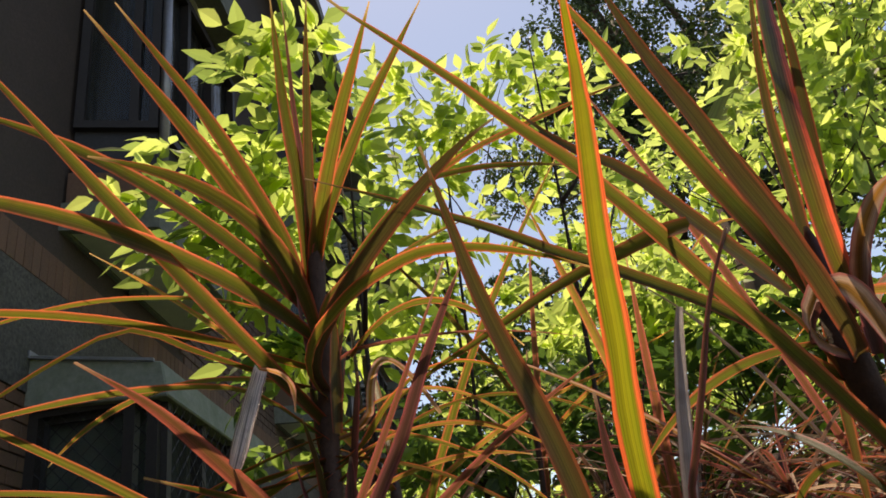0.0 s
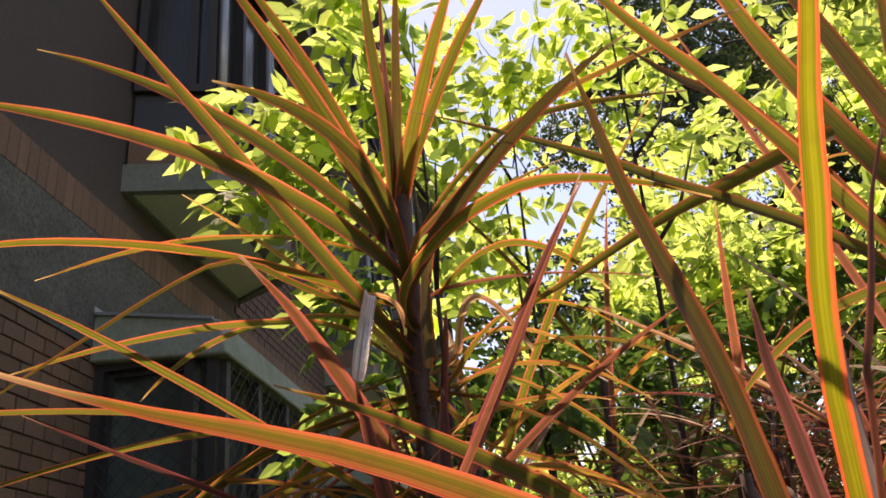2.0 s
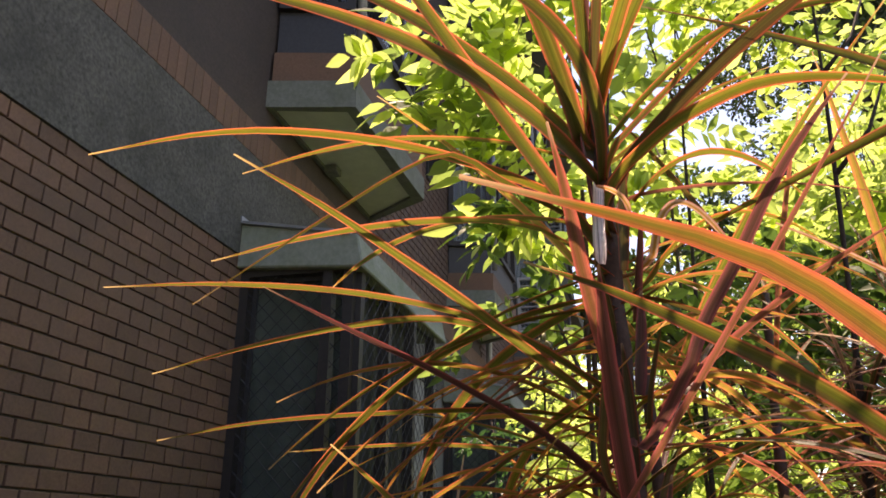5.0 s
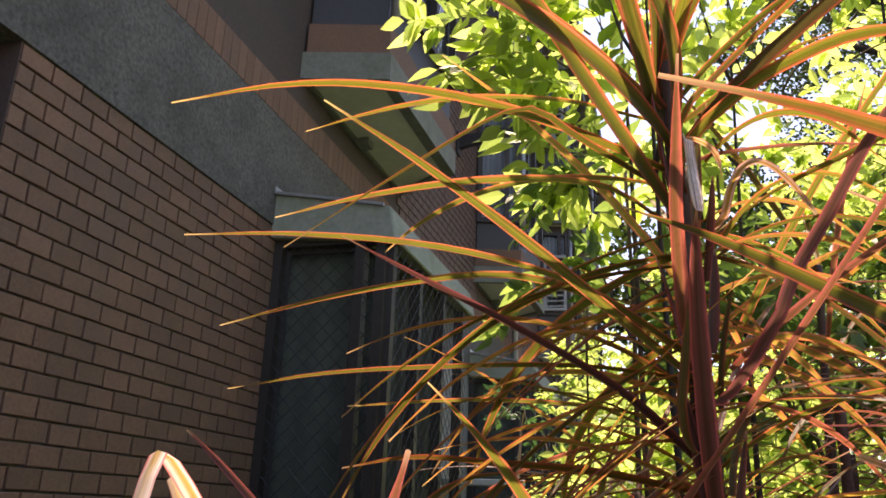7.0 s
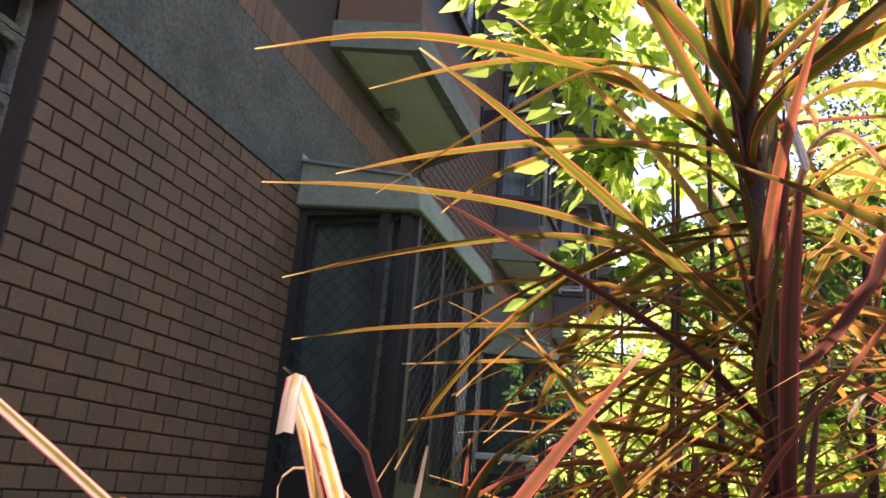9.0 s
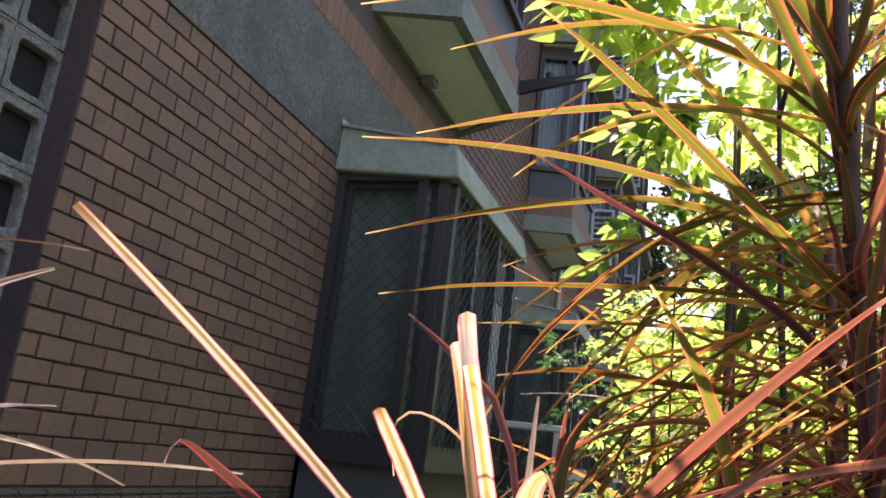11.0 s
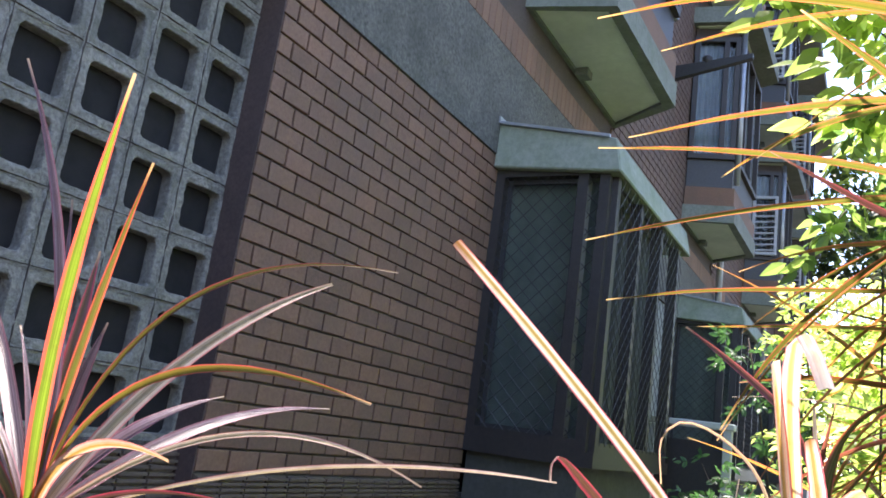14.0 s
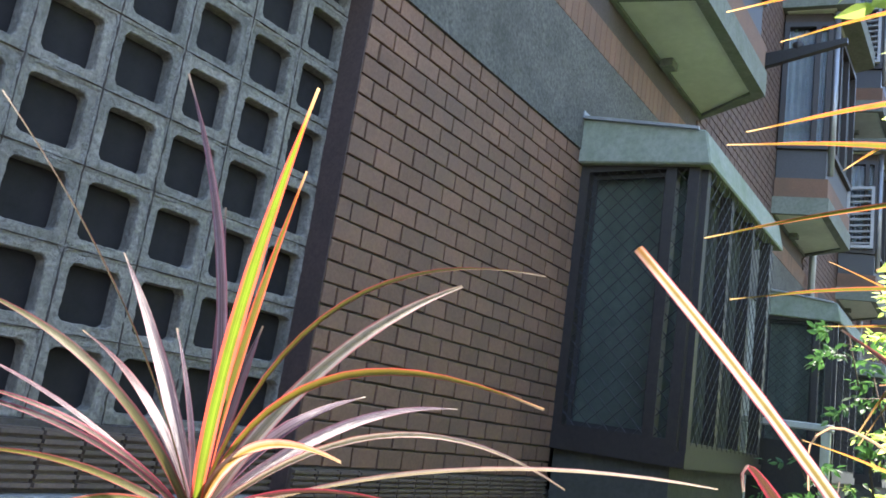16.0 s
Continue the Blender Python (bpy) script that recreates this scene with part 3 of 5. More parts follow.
def arc(b, m, t, n):
    b, m, t = Vector(b), Vector(m), Vector(t)
    s = (m - b).length
    s = min(max(s / (s + (t - m).length), 0.25), 0.75)
    c = (m - b * (1 - s) ** 2 - t * s * s) / (2 * s * (1 - s))
    return [b * (1 - u) ** 2 + c * (2 * u * (1 - u)) + t * u * u for u in (i / (n - 1) for i in range(n))]


def glide(knots, n):
    """A smooth line through three or more points."""
    k = [Vector(q) for q in knots]
    if len(k) == 3:
        return arc(*k, n)
    at = [0.0]
    for a, b in zip(k, k[1:]):
        at.append(at[-1] + max((b - a).length, 1e-5))
    slope = []
    for i in range(len(k)):
        lo, hi = max(i - 1, 0), min(i + 1, len(k) - 1)
        slope.append((k[hi] - k[lo]) / (at[hi] - at[lo]))
    out = []
    for j in range(n):
        s = at[-1] * j / (n - 1)
        i = max(q for q in range(len(k) - 1) if at[q] <= s + 1e-9)
        h = at[i + 1] - at[i]
        u = (s - at[i]) / h
        out.append(k[i] * (2 * u ** 3 - 3 * u * u + 1) + slope[i] * h * (u ** 3 - 2 * u * u + u) + k[i + 1] * (3 * u * u - 2 * u ** 3) + slope[i + 1] * h * (u ** 3 - u * u))
    return out


def blade(plant, material, width, *knots, facing=None, sheath=True):
    """One leaf from its base over its bends to its tip, with a sheath down to the plant's stem."""
    pts = glide(knots, 18)
    foot, top = plant["foot"], plant["top"]
    b = Vector(knots[0])
    f = min(max((b.z - foot[2]) / (top[2] - foot[2]), 0.0), 1.0)
    axis = Vector(foot).lerp(Vector(top), f)
    if sheath and (axis - b).length > 0.022:
        root = axis - Vector((0, 0, 0.02))
        d = (pts[1] - pts[0]).normalized() * (root - b).length * 0.4
        pts = arc(root, b.lerp(root, 0.45) - d * 0.5, b, 6)[:-1] + pts
    seed = len(plant.children) + int(abs(b.x + knots[-1][1]) * 1e4) % 997
    return part("leaf", strap(pts, width, seed, 0.1 if material == M_BLADEWHITE else 0.55 if material in (M_BLADEOLD, M_BLADESILVER) else 0.3 if material in (M_BLADEQUILL, M_BLADESTUB) else 0.75 if material == M_BLADEPALE else 1.0, 0.22, facing or ((-0.25, -0.75, 0.75) if plant == PLANT_E else (-0.85, -0.45, -0.2) if plant == PLANT_D else None)), material, plant)


def cane_plant(label, foot, top, r0, r1):
    t = thing("dracaena_plant", label, "plant", "dracaenas")
    t["foot"], t["top"] = foot, top
    bm = bmesh.new()
    n = 40
    pts, rad = [], []
    for i in range(n + 1):
        f = i / n
        p = Vector((foot[0], foot[1], foot[2])).lerp(Vector(top), f)
        pts.append(p + Vector((0.004 * math.sin(f * 9), 0.004 * math.cos(f * 7), 0)))
        rad.append((r0 + (r1 - r0) * f) * (1.2 if i % 2 else 0.92))
    part("stem", tube(bm, pts, rad, 9), M_STEM, t, "ringed brown stem with leaf scars")
    return t


PLANT_A = cane_plant("tall dracaena with arching red-edged green strap leaves in backlight", (-1.18, -1.945, 0.0), (-1.012, -1.901, 1.62), 0.012, 0.007)
PLANT_B = cane_plant("dracaena with broad yellow-green red-edged blades close to the path", (-1.38, -2.12, 0.0), (-1.38, -2.11, 1.12), 0.010, 0.008)
PLANT_C = cane_plant("dracaena with wide green and crimson blades and a few dry straps", (-1.14, -2.46, 0.0), (-1.272, -2.222, 1.372), 0.010, 0.007)
PLANT_D = cane_plant("cut-back dracaena with pale broken straps lit by the sun", (-1.37, -1.69, 0.0), (-1.36, -1.69, 1.06), 0.010, 0.008)
PLANT_E = cane_plant("small dracaena rosette with purple and green pink-edged leaves", (-1.50, -1.352, 0.0), (-1.50, -1.352, 1.06), 0.008, 0.007)
PLANT_F = cane_plant("low dracaena with olive arching leaves among the canes", (-1.05, -1.76, 0.0), (-1.05, -1.76, 1.10), 0.009, 0.007)
# plant A, left side
blade(PLANT_A, M_BLADE, 0.010, (-1.033, -1.891, 1.465), (-1.093, -1.806, 1.487), (-1.136, -1.740, 1.496), (-1.183, -1.661, 1.494), (-1.215, -1.602, 1.482), (-1.247, -1.535, 1.458))
blade(PLANT_A, M_BLADE, 0.010, (-1.028, -1.885, 1.515), (-1.027, -1.800, 1.547), (-1.020, -1.699, 1.566), (-1.010, -1.612, 1.568), (-0.996, -1.519, 1.561))
blade(PLANT_A, M_BLADE, 0.010, (-1.050, -1.904, 1.276), (-1.122, -1.841, 1.320), (-1.187, -1.784, 1.360), (-1.250, -1.727, 1.395), (-1.294, -1.684, 1.417))
blade(PLANT_A, M_BLADE, 0.006, (-1.036, -1.886, 1.448), (-1.124, -1.823, 1.461), (-1.162, -1.797, 1.467), (-1.183, -1.774, 1.454), (-1.238, -1.713, 1.385), (-1.284, -1.661, 1.323))
blade(PLANT_A, M_BLADE, 0.010, (-1.036, -1.903, 1.400), (-1.037, -1.838, 1.451), (-1.029, -1.739, 1.470), (-1.011, -1.609, 1.473), (-0.991, -1.490, 1.465))
blade(PLANT_A, M_BLADE, 0.009, (-1.049, -1.904, 1.294), (-1.089, -1.831, 1.339), (-1.114, -1.775, 1.358), (-1.144, -1.698, 1.370), (-1.177, -1.605, 1.373), (-1.201, -1.530, 1.369))
blade(PLANT_A, M_BLADE, 0.008, (-1.049, -1.902, 1.294), (-1.057, -1.830, 1.343), (-1.061, -1.758, 1.366), (-1.057, -1.677, 1.366), (-1.050, -1.577, 1.355), (-1.039, -1.470, 1.337))
blade(PLANT_A, M_BLADE, 0.007, (-1.050, -1.904, 1.276), (-1.059, -1.817, 1.287), (-1.067, -1.700, 1.287), (-1.073, -1.595, 1.282), (-1.075, -1.508, 1.270))
blade(PLANT_A, M_BLADERED, 0.010, (-1.058, -1.906, 1.210), (-1.092, -1.853, 1.258), (-1.131, -1.779, 1.302), (-1.161, -1.719, 1.332), (-1.192, -1.658, 1.363))
blade(PLANT_A, M_BLADE, 0.007, (-1.053, -1.907, 1.240), (-1.023, -1.815, 1.260), (-0.986, -1.709, 1.271), (-0.931, -1.563, 1.274))
blade(PLANT_A, M_BLADEORANGE, 0.009, (-1.059, -1.909, 1.189), (-1.073, -1.827, 1.204), (-1.082, -1.759, 1.208), (-1.092, -1.688, 1.212), (-1.096, -1.631, 1.203))
blade(PLANT_A, M_BLADE, 0.010, (-1.034, -1.891, 1.448), (-0.960, -1.727, 1.492), (-0.850, -1.563, 1.467))
blade(PLANT_A, M_BLADE, 0.007, (-1.040, -1.903, 1.373), (-1.084, -1.763, 1.333), (-1.109, -1.633, 1.241))
blade(PLANT_A, M_BLADE, 0.007, (-1.037, -1.899, 1.404), (-1.099, -1.739, 1.309), (-1.128, -1.622, 1.154))
blade(PLANT_A, M_BLADE, 0.008, (-1.038, -1.901, 1.384), (-1.071, -1.752, 1.326), (-1.068, -1.614, 1.165))
blade(PLANT_A, M_BLADE, 0.011, (-1.038, -1.901, 1.384), (-1.014, -1.769, 1.308), (-0.964, -1.704, 1.199))
blade(PLANT_A, M_BLADE, 0.009, (-1.046, -1.905, 1.313), (-1.012, -1.819, 1.255), (-0.947, -1.787, 1.156))
# plant A, upward
blade(PLANT_A, M_BLADE, 0.0160, (-1.030, -1.882, 1.539), (-1.103, -1.872, 1.567), (-1.170, -1.861, 1.584), (-1.226, -1.847, 1.600), (-1.270, -1.834, 1.613), (-1.316, -1.823, 1.622), facing=CAMWARD)
blade(PLANT_A, M_BLADE, 0.0150, (-1.002, -1.882, 1.551), (-1.033, -1.873, 1.593), (-1.090, -1.855, 1.634), (-1.144, -1.836, 1.668), (-1.183, -1.816, 1.695), (-1.226, -1.796, 1.721), facing=CAMWARD)
blade(PLANT_A, M_BLADE, 0.0125, (-1.003, -1.889, 1.549), (-1.025, -1.892, 1.610), (-1.040, -1.891, 1.661), (-1.060, -1.887, 1.724), (-1.075, -1.886, 1.777), (-1.094, -1.886, 1.835), facing=CAMWARD)
blade(PLANT_A, M_BLADEDARK, 0.0105, (-0.997, -1.889, 1.552), (-1.023, -1.897, 1.604), (-1.050, -1.904, 1.652), (-1.079, -1.912, 1.696), (-1.106, -1.920, 1.742), (-1.135, -1.930, 1.791), facing=CAMWARD)
blade(PLANT_A, M_BLADERED, 0.0055, (-0.991, -1.889, 1.624), (-1.029, -1.895, 1.667), (-1.088, -1.902, 1.699), (-1.130, -1.909, 1.723), (-1.170, -1.915, 1.750), facing=CAMWARD)
blade(PLANT_A, M_BLADE, 0.0150, (-1.002, -1.890, 1.550), (-1.028, -1.904, 1.597), (-1.062, -1.924, 1.640), (-1.099, -1.947, 1.681), (-1.125, -1.967, 1.714), (-1.156, -1.989, 1.748), facing=CAMWARD)
blade(PLANT_A, M_BLADE, 0.0125, (-1.006, -1.892, 1.548), (-1.028, -1.910, 1.604), (-1.046, -1.937, 1.655), (-1.064, -1.967, 1.705), (-1.078, -1.998, 1.750), (-1.097, -2.033, 1.797), facing=CAMWARD)
blade(PLANT_A, M_BLADE, 0.0137, (-1.027, -1.897, 1.493), (-1.267, -1.874, 1.513), (-1.332, -1.842, 1.497), facing=CAMWARD)
blade(PLANT_A, M_BLADE, 0.0137, (-1.025, -1.888, 1.527), (-1.049, -1.723, 1.688), (-1.060, -1.531, 1.799), facing=CAMWARD)
blade(PLANT_A, M_BLADE, 0.0137, (-1.027, -1.897, 1.493), (-1.228, -1.790, 1.520), (-1.362, -1.686, 1.496), facing=CAMWARD)
blade(PLANT_A, M_BLADE, 0.0125, (-1.035, -1.899, 1.419), (-1.181, -1.814, 1.523), (-1.317, -1.738, 1.621), facing=CAMWARD)
# plant A, right side
blade(PLANT_A, M_BLADEDARK, 0.0124, (-1.087, -1.908, 1.464), (-1.131, -1.933, 1.476), (-1.171, -1.956, 1.481), (-1.233, -1.989, 1.480), (-1.296, -2.019, 1.471), (-1.355, -2.042, 1.453), (-1.393, -2.055, 1.436), facing=CAMWARD)
blade(PLANT_A, M_BLADEORANGE, 0.0057, (-1.060, -1.916, 1.517), (-1.043, -1.965, 1.575), (-1.073, -2.024, 1.614), (-1.105, -2.058, 1.613), (-1.163, -2.098, 1.590), (-1.271, -2.131, 1.530), (-1.315, -2.135, 1.501), facing=CAMWARD)
blade(PLANT_A, M_BLADE, 0.0060, (-0.956, -1.903, 1.568), (-1.004, -1.946, 1.593), (-1.091, -2.007, 1.594), (-1.159, -2.050, 1.560), (-1.227, -2.079, 1.515), (-1.306, -2.098, 1.460), facing=CAMWARD)
blade(PLANT_A, M_BLADE, 0.0090, (-1.136, -1.923, 1.458), (-1.171, -1.954, 1.467), (-1.192, -1.977, 1.469), (-1.217, -2.009, 1.467), (-1.238, -2.043, 1.454), (-1.257, -2.078, 1.433), (-1.270, -2.107, 1.412), facing=CAMWARD)
blade(PLANT_A, M_BLADERED, 0.0082, (-1.204, -1.951, 1.292), (-1.205, -1.960, 1.314), (-1.217, -1.982, 1.349), (-1.244, -2.001, 1.380), (-1.276, -2.017, 1.398), (-1.316, -2.033, 1.409), facing=CAMWARD)
blade(PLANT_A, M_BLADEPINK, 0.006, (-1.235, -1.890, 1.180), (-1.320, -1.966, 1.285), (-1.393, -2.025, 1.372))
blade(PLANT_A, M_BLADEPINK, 0.009, (-1.045, -1.932, 1.285), (-1.068, -2.005, 1.345), (-1.093, -2.119, 1.415))
blade(PLANT_A, M_BLADE, 0.008, (-1.025, -1.926, 1.473), (-1.029, -1.981, 1.511), (-0.992, -2.077, 1.471))
blade(PLANT_A, M_BLADEPINK, 0.010, (-1.023, -1.931, 1.479), (-1.034, -2.011, 1.477), (-1.041, -2.128, 1.452))
blade(PLANT_A, M_BLADE, 0.009, (-1.031, -1.936, 1.400), (-1.033, -1.990, 1.448), (-0.993, -2.088, 1.426))
blade(PLANT_A, M_BLADE, 0.007, (-1.018, -1.931, 1.533), (-1.020, -1.993, 1.573), (-1.016, -2.055, 1.598))
# dead straps
blade(PLANT_A, M_BLADEWHITE, 0.0098, (-1.283, -1.904, 1.330), (-1.256, -1.903, 1.365), (-1.230, -1.903, 1.399), facing=CAMWARD, sheath=False)
blade(PLANT_A, M_BLADERED, 0.0125, (-1.064, -1.914, 1.150), (-1.246, -1.903, 1.305), (-1.283, -1.904, 1.330), facing=CAMWARD)
blade(PLANT_A, M_BLADECORALPINK, 0.0105, (-1.117, -1.896, 1.317), (-1.265, -1.893, 1.337), (-1.355, -1.894, 1.343), (-1.426, -1.895, 1.340), facing=CAMWARD)
blade(PLANT_A, M_BLADEOLD, 0.004, (-1.230, -1.903, 1.399), (-1.226, -1.915, 1.395), (-1.226, -1.923, 1.371), sheath=False)
blade(PLANT_A, M_BLADEDARK, 0.007, (-1.146, -1.891, 1.245), (-1.168, -1.897, 1.286), (-1.189, -1.903, 1.326))
blade(PLANT_A, M_BLADEOLD, 0.007, (-1.029, -1.938, 1.421), (-1.070, -1.956, 1.449), (-1.085, -1.999, 1.396))
# near blades from the plants beside the camera
blade(PLANT_B, M_BLADEGREEN, 0.0076, (-1.464, -2.068, 1.256), (-1.483, -2.065, 1.278), (-1.499, -2.064, 1.294), (-1.515, -2.062, 1.308), (-1.531, -2.061, 1.321), (-1.546, -2.060, 1.332), (-1.561, -2.058, 1.341), (-1.571, -2.057, 1.346), facing=CAMWARD)
blade(PLANT_B, M_BLADEDARK, 0.0085, (-1.400, -2.064, 1.238), (-1.406, -2.058, 1.270), (-1.409, -2.051, 1.298), (-1.413, -2.042, 1.325), (-1.417, -2.035, 1.349), (-1.423, -2.029, 1.376), (-1.429, -2.023, 1.403), facing=CAMWARD)
blade(PLANT_B, M_BLADESILVER, 0.0062, (-1.409, -2.091, 1.265), (-1.400, -2.096, 1.284), (-1.386, -2.103, 1.306), (-1.367, -2.113, 1.334), (-1.352, -2.121, 1.353), facing=CAMWARD)
blade(PLANT_B, M_BLADERED, 0.0064, (-1.372, -2.087, 1.236), (-1.405, -2.074, 1.262), (-1.415, -2.069, 1.279), (-1.418, -2.068, 1.304), facing=CAMWARD)
blade(PLANT_B, M_BLADEPINK, 0.0022, (-1.452, -2.083, 1.265), (-1.448, -2.093, 1.289), (-1.438, -2.107, 1.322), (-1.428, -2.123, 1.351), facing=CAMWARD)
blade(PLANT_B, M_BLADEORANGE, 0.0108, (-1.323, -2.069, 1.203), (-1.398, -2.029, 1.219), (-1.461, -1.996, 1.233), (-1.496, -1.972, 1.241), (-1.518, -1.954, 1.246), (-1.530, -1.937, 1.250), (-1.537, -1.920, 1.254), (-1.539, -1.902, 1.260), (-1.538, -1.887, 1.266), facing=CAMWARD)
blade(PLANT_B, M_BLADE, 0.0095, (-1.283, -2.050, 1.220), (-1.281, -2.036, 1.234), (-1.279, -2.003, 1.261), (-1.280, -1.965, 1.284), (-1.289, -1.911, 1.312), (-1.301, -1.866, 1.328), facing=CAMWARD)
# plant C on the right
blade(PLANT_C, M_BLADE, 0.0138, (-1.267, -2.216, 1.379), (-1.245, -2.210, 1.427), (-1.233, -2.194, 1.481), (-1.236, -2.171, 1.536), (-1.253, -2.146, 1.581), (-1.269, -2.127, 1.604), (-1.287, -2.111, 1.621), facing=CAMWARD)
blade(PLANT_C, M_BLADEDARK, 0.0101, (-1.345, -2.184, 1.362), (-1.350, -2.175, 1.384), (-1.355, -2.162, 1.413), (-1.360, -2.151, 1.441), (-1.365, -2.137, 1.474), (-1.371, -2.124, 1.511), (-1.375, -2.118, 1.531), facing=CAMWARD)
blade(PLANT_C, M_BLADECORAL, 0.0194, (-1.266, -2.234, 1.384), (-1.303, -2.215, 1.402), (-1.318, -2.210, 1.435), (-1.297, -2.226, 1.504), (-1.241, -2.265, 1.607), (-1.183, -2.307, 1.704), facing=CAMWARD)
blade(PLANT_C, M_BLADEDARK, 0.0096, (-1.229, -2.236, 1.400), (-1.248, -2.233, 1.448), (-1.268, -2.227, 1.489), (-1.290, -2.224, 1.523), (-1.310, -2.223, 1.549), (-1.323, -2.222, 1.563), facing=CAMWARD)
blade(PLANT_C, M_BLADEDARK, 0.0078, (-1.255, -2.243, 1.398), (-1.272, -2.240, 1.440), (-1.292, -2.237, 1.478), (-1.312, -2.233, 1.510), (-1.327, -2.228, 1.531), (-1.338, -2.225, 1.546), facing=CAMWARD)
blade(PLANT_C, M_BLADE, 0.0078, (-1.319, -2.197, 1.297), (-1.332, -2.169, 1.332), (-1.344, -2.144, 1.359), (-1.361, -2.118, 1.386), (-1.377, -2.094, 1.407), (-1.385, -2.083, 1.415), (-1.399, -2.061, 1.429), (-1.417, -2.040, 1.441), (-1.433, -2.020, 1.450), (-1.450, -2.001, 1.457), (-1.462, -1.991, 1.460), facing=CAMWARD)
blade(PLANT_C, M_BLADEDARK, 0.0118, (-1.053, -2.294, 1.460), (-1.166, -2.219, 1.457), (-1.228, -2.171, 1.464), (-1.257, -2.138, 1.480), (-1.258, -2.109, 1.501), (-1.240, -2.084, 1.547), facing=CAMWARD, sheath=False)
blade(PLANT_C, M_BLADE, 0.0085, (-1.250, -2.208, 1.348), (-1.258, -2.175, 1.377), (-1.259, -2.124, 1.410), (-1.257, -2.092, 1.429), (-1.255, -2.056, 1.453), (-1.251, -2.018, 1.476), (-1.246, -1.977, 1.500), (-1.240, -1.940, 1.521), facing=CAMWARD)
blade(PLANT_C, M_BLADE, 0.0082, (-1.402, -2.120, 1.367), (-1.346, -2.125, 1.392), (-1.268, -2.122, 1.421), (-1.153, -2.093, 1.453), (-1.058, -2.034, 1.457), (-1.024, -1.983, 1.444), (-1.017, -1.930, 1.410), facing=CAMWARD, sheath=False)
blade(PLANT_C, M_BLADEOLD, 0.0119, (-1.313, -2.197, 1.363), (-1.318, -2.207, 1.363), (-1.318, -2.214, 1.352), (-1.316, -2.220, 1.335), (-1.314, -2.224, 1.321), facing=CAMWARD)
blade(PLANT_C, M_BLADEOLD, 0.0104, (-1.283, -2.230, 1.364), (-1.295, -2.234, 1.390), (-1.307, -2.242, 1.408), (-1.316, -2.251, 1.416), (-1.316, -2.256, 1.410), facing=CAMWARD)
blade(PLANT_C, M_BLADERED, 0.0077, (-1.287, -2.210, 1.370), (-1.281, -2.203, 1.360), (-1.277, -2.202, 1.349), (-1.281, -2.210, 1.350), facing=CAMWARD)
# stubs and cut leaves seen late
blade(PLANT_D, M_BLADEQUILL, 0.0052, (-1.415, -1.653, 1.112), (-1.490, -1.617, 1.169), (-1.534, -1.595, 1.200))
blade(PLANT_D, M_BLADECRIM, 0.0048, (-1.455, -1.639, 1.108), (-1.483, -1.635, 1.121), (-1.504, -1.631, 1.130), (-1.508, -1.630, 1.127), (-1.513, -1.632, 1.121))
blade(PLANT_D, M_BLADESTUB, 0.0075, (-1.328, -1.701, 1.020), (-1.366, -1.694, 1.110), (-1.412, -1.690, 1.181))
blade(PLANT_D, M_BLADESTUB, 0.0085, (-1.272, -1.697, 1.020), (-1.328, -1.695, 1.100), (-1.388, -1.695, 1.162), (-1.426, -1.699, 1.186), (-1.446, -1.705, 1.188), (-1.466, -1.714, 1.166))
blade(PLANT_D, M_BLADEQUILL, 0.005, (-1.497, -1.715, 1.114), (-1.524, -1.715, 1.131), (-1.544, -1.714, 1.144))
blade(PLANT_D, M_BLADERED, 0.004, (-1.324, -1.688, 1.166), (-1.322, -1.663, 1.187), (-1.319, -1.633, 1.209))
blade(PLANT_D, M_BLADEPINK, 0.005, (-1.417, -1.761, 1.117), (-1.495, -1.811, 1.166), (-1.543, -1.833, 1.182))
blade(PLANT_D, M_BLADEPINK, 0.004, (-1.409, -1.786, 1.121), (-1.383, -1.810, 1.139), (-1.360, -1.832, 1.157))
blade(PLANT_D, M_BLADEPINK, 0.005, (-1.266, -1.922, 1.165), (-1.326, -1.837, 1.146), (-1.371, -1.772, 1.123))
blade(PLANT_D, M_BLADEPALE, 0.013, (-1.343, -1.711, 1.102), (-1.358, -1.718, 1.126), (-1.360, -1.725, 1.132), (-1.361, -1.731, 1.119))
blade(PLANT_F, M_BLADE, 0.011, (-1.126, -1.814, 1.118), (-1.238, -1.788, 1.198), (-1.301, -1.762, 1.236))
blade(PLANT_F, M_BLADE, 0.010, (-1.163, -1.699, 1.107), (-1.148, -1.719, 1.177), (-1.104, -1.784, 1.200))
# small plant on the left
blade(PLANT_E, M_BLADEYELLOW, 0.004, (-1.500, -1.352, 1.055), (-1.464, -1.451, 1.203), (-1.427, -1.504, 1.211))
blade(PLANT_E, M_BLADEPALE, 0.009, (-1.500, -1.352, 1.055), (-1.402, -1.365, 1.173), (-1.328, -1.387, 1.223))
blade(PLANT_E, M_BLADEYELLOW, 0.005, (-1.500, -1.352, 1.055), (-1.522, -1.460, 1.142), (-1.509, -1.553, 1.139))
blade(PLANT_E, M_BLADEPALE, 0.005, (-1.500, -1.352, 1.055), (-1.454, -1.478, 1.104), (-1.402, -1.595, 1.116))
blade(PLANT_E, M_BLADEPALE, 0.004, (-1.500, -1.352, 1.055), (-1.434, -1.425, 1.116), (-1.353, -1.495, 1.099))
blade(PLANT_E, M_BLADELAV, 0.008, (-1.500, -1.352, 1.055), (-1.387, -1.352, 1.115), (-1.272, -1.362, 1.137))
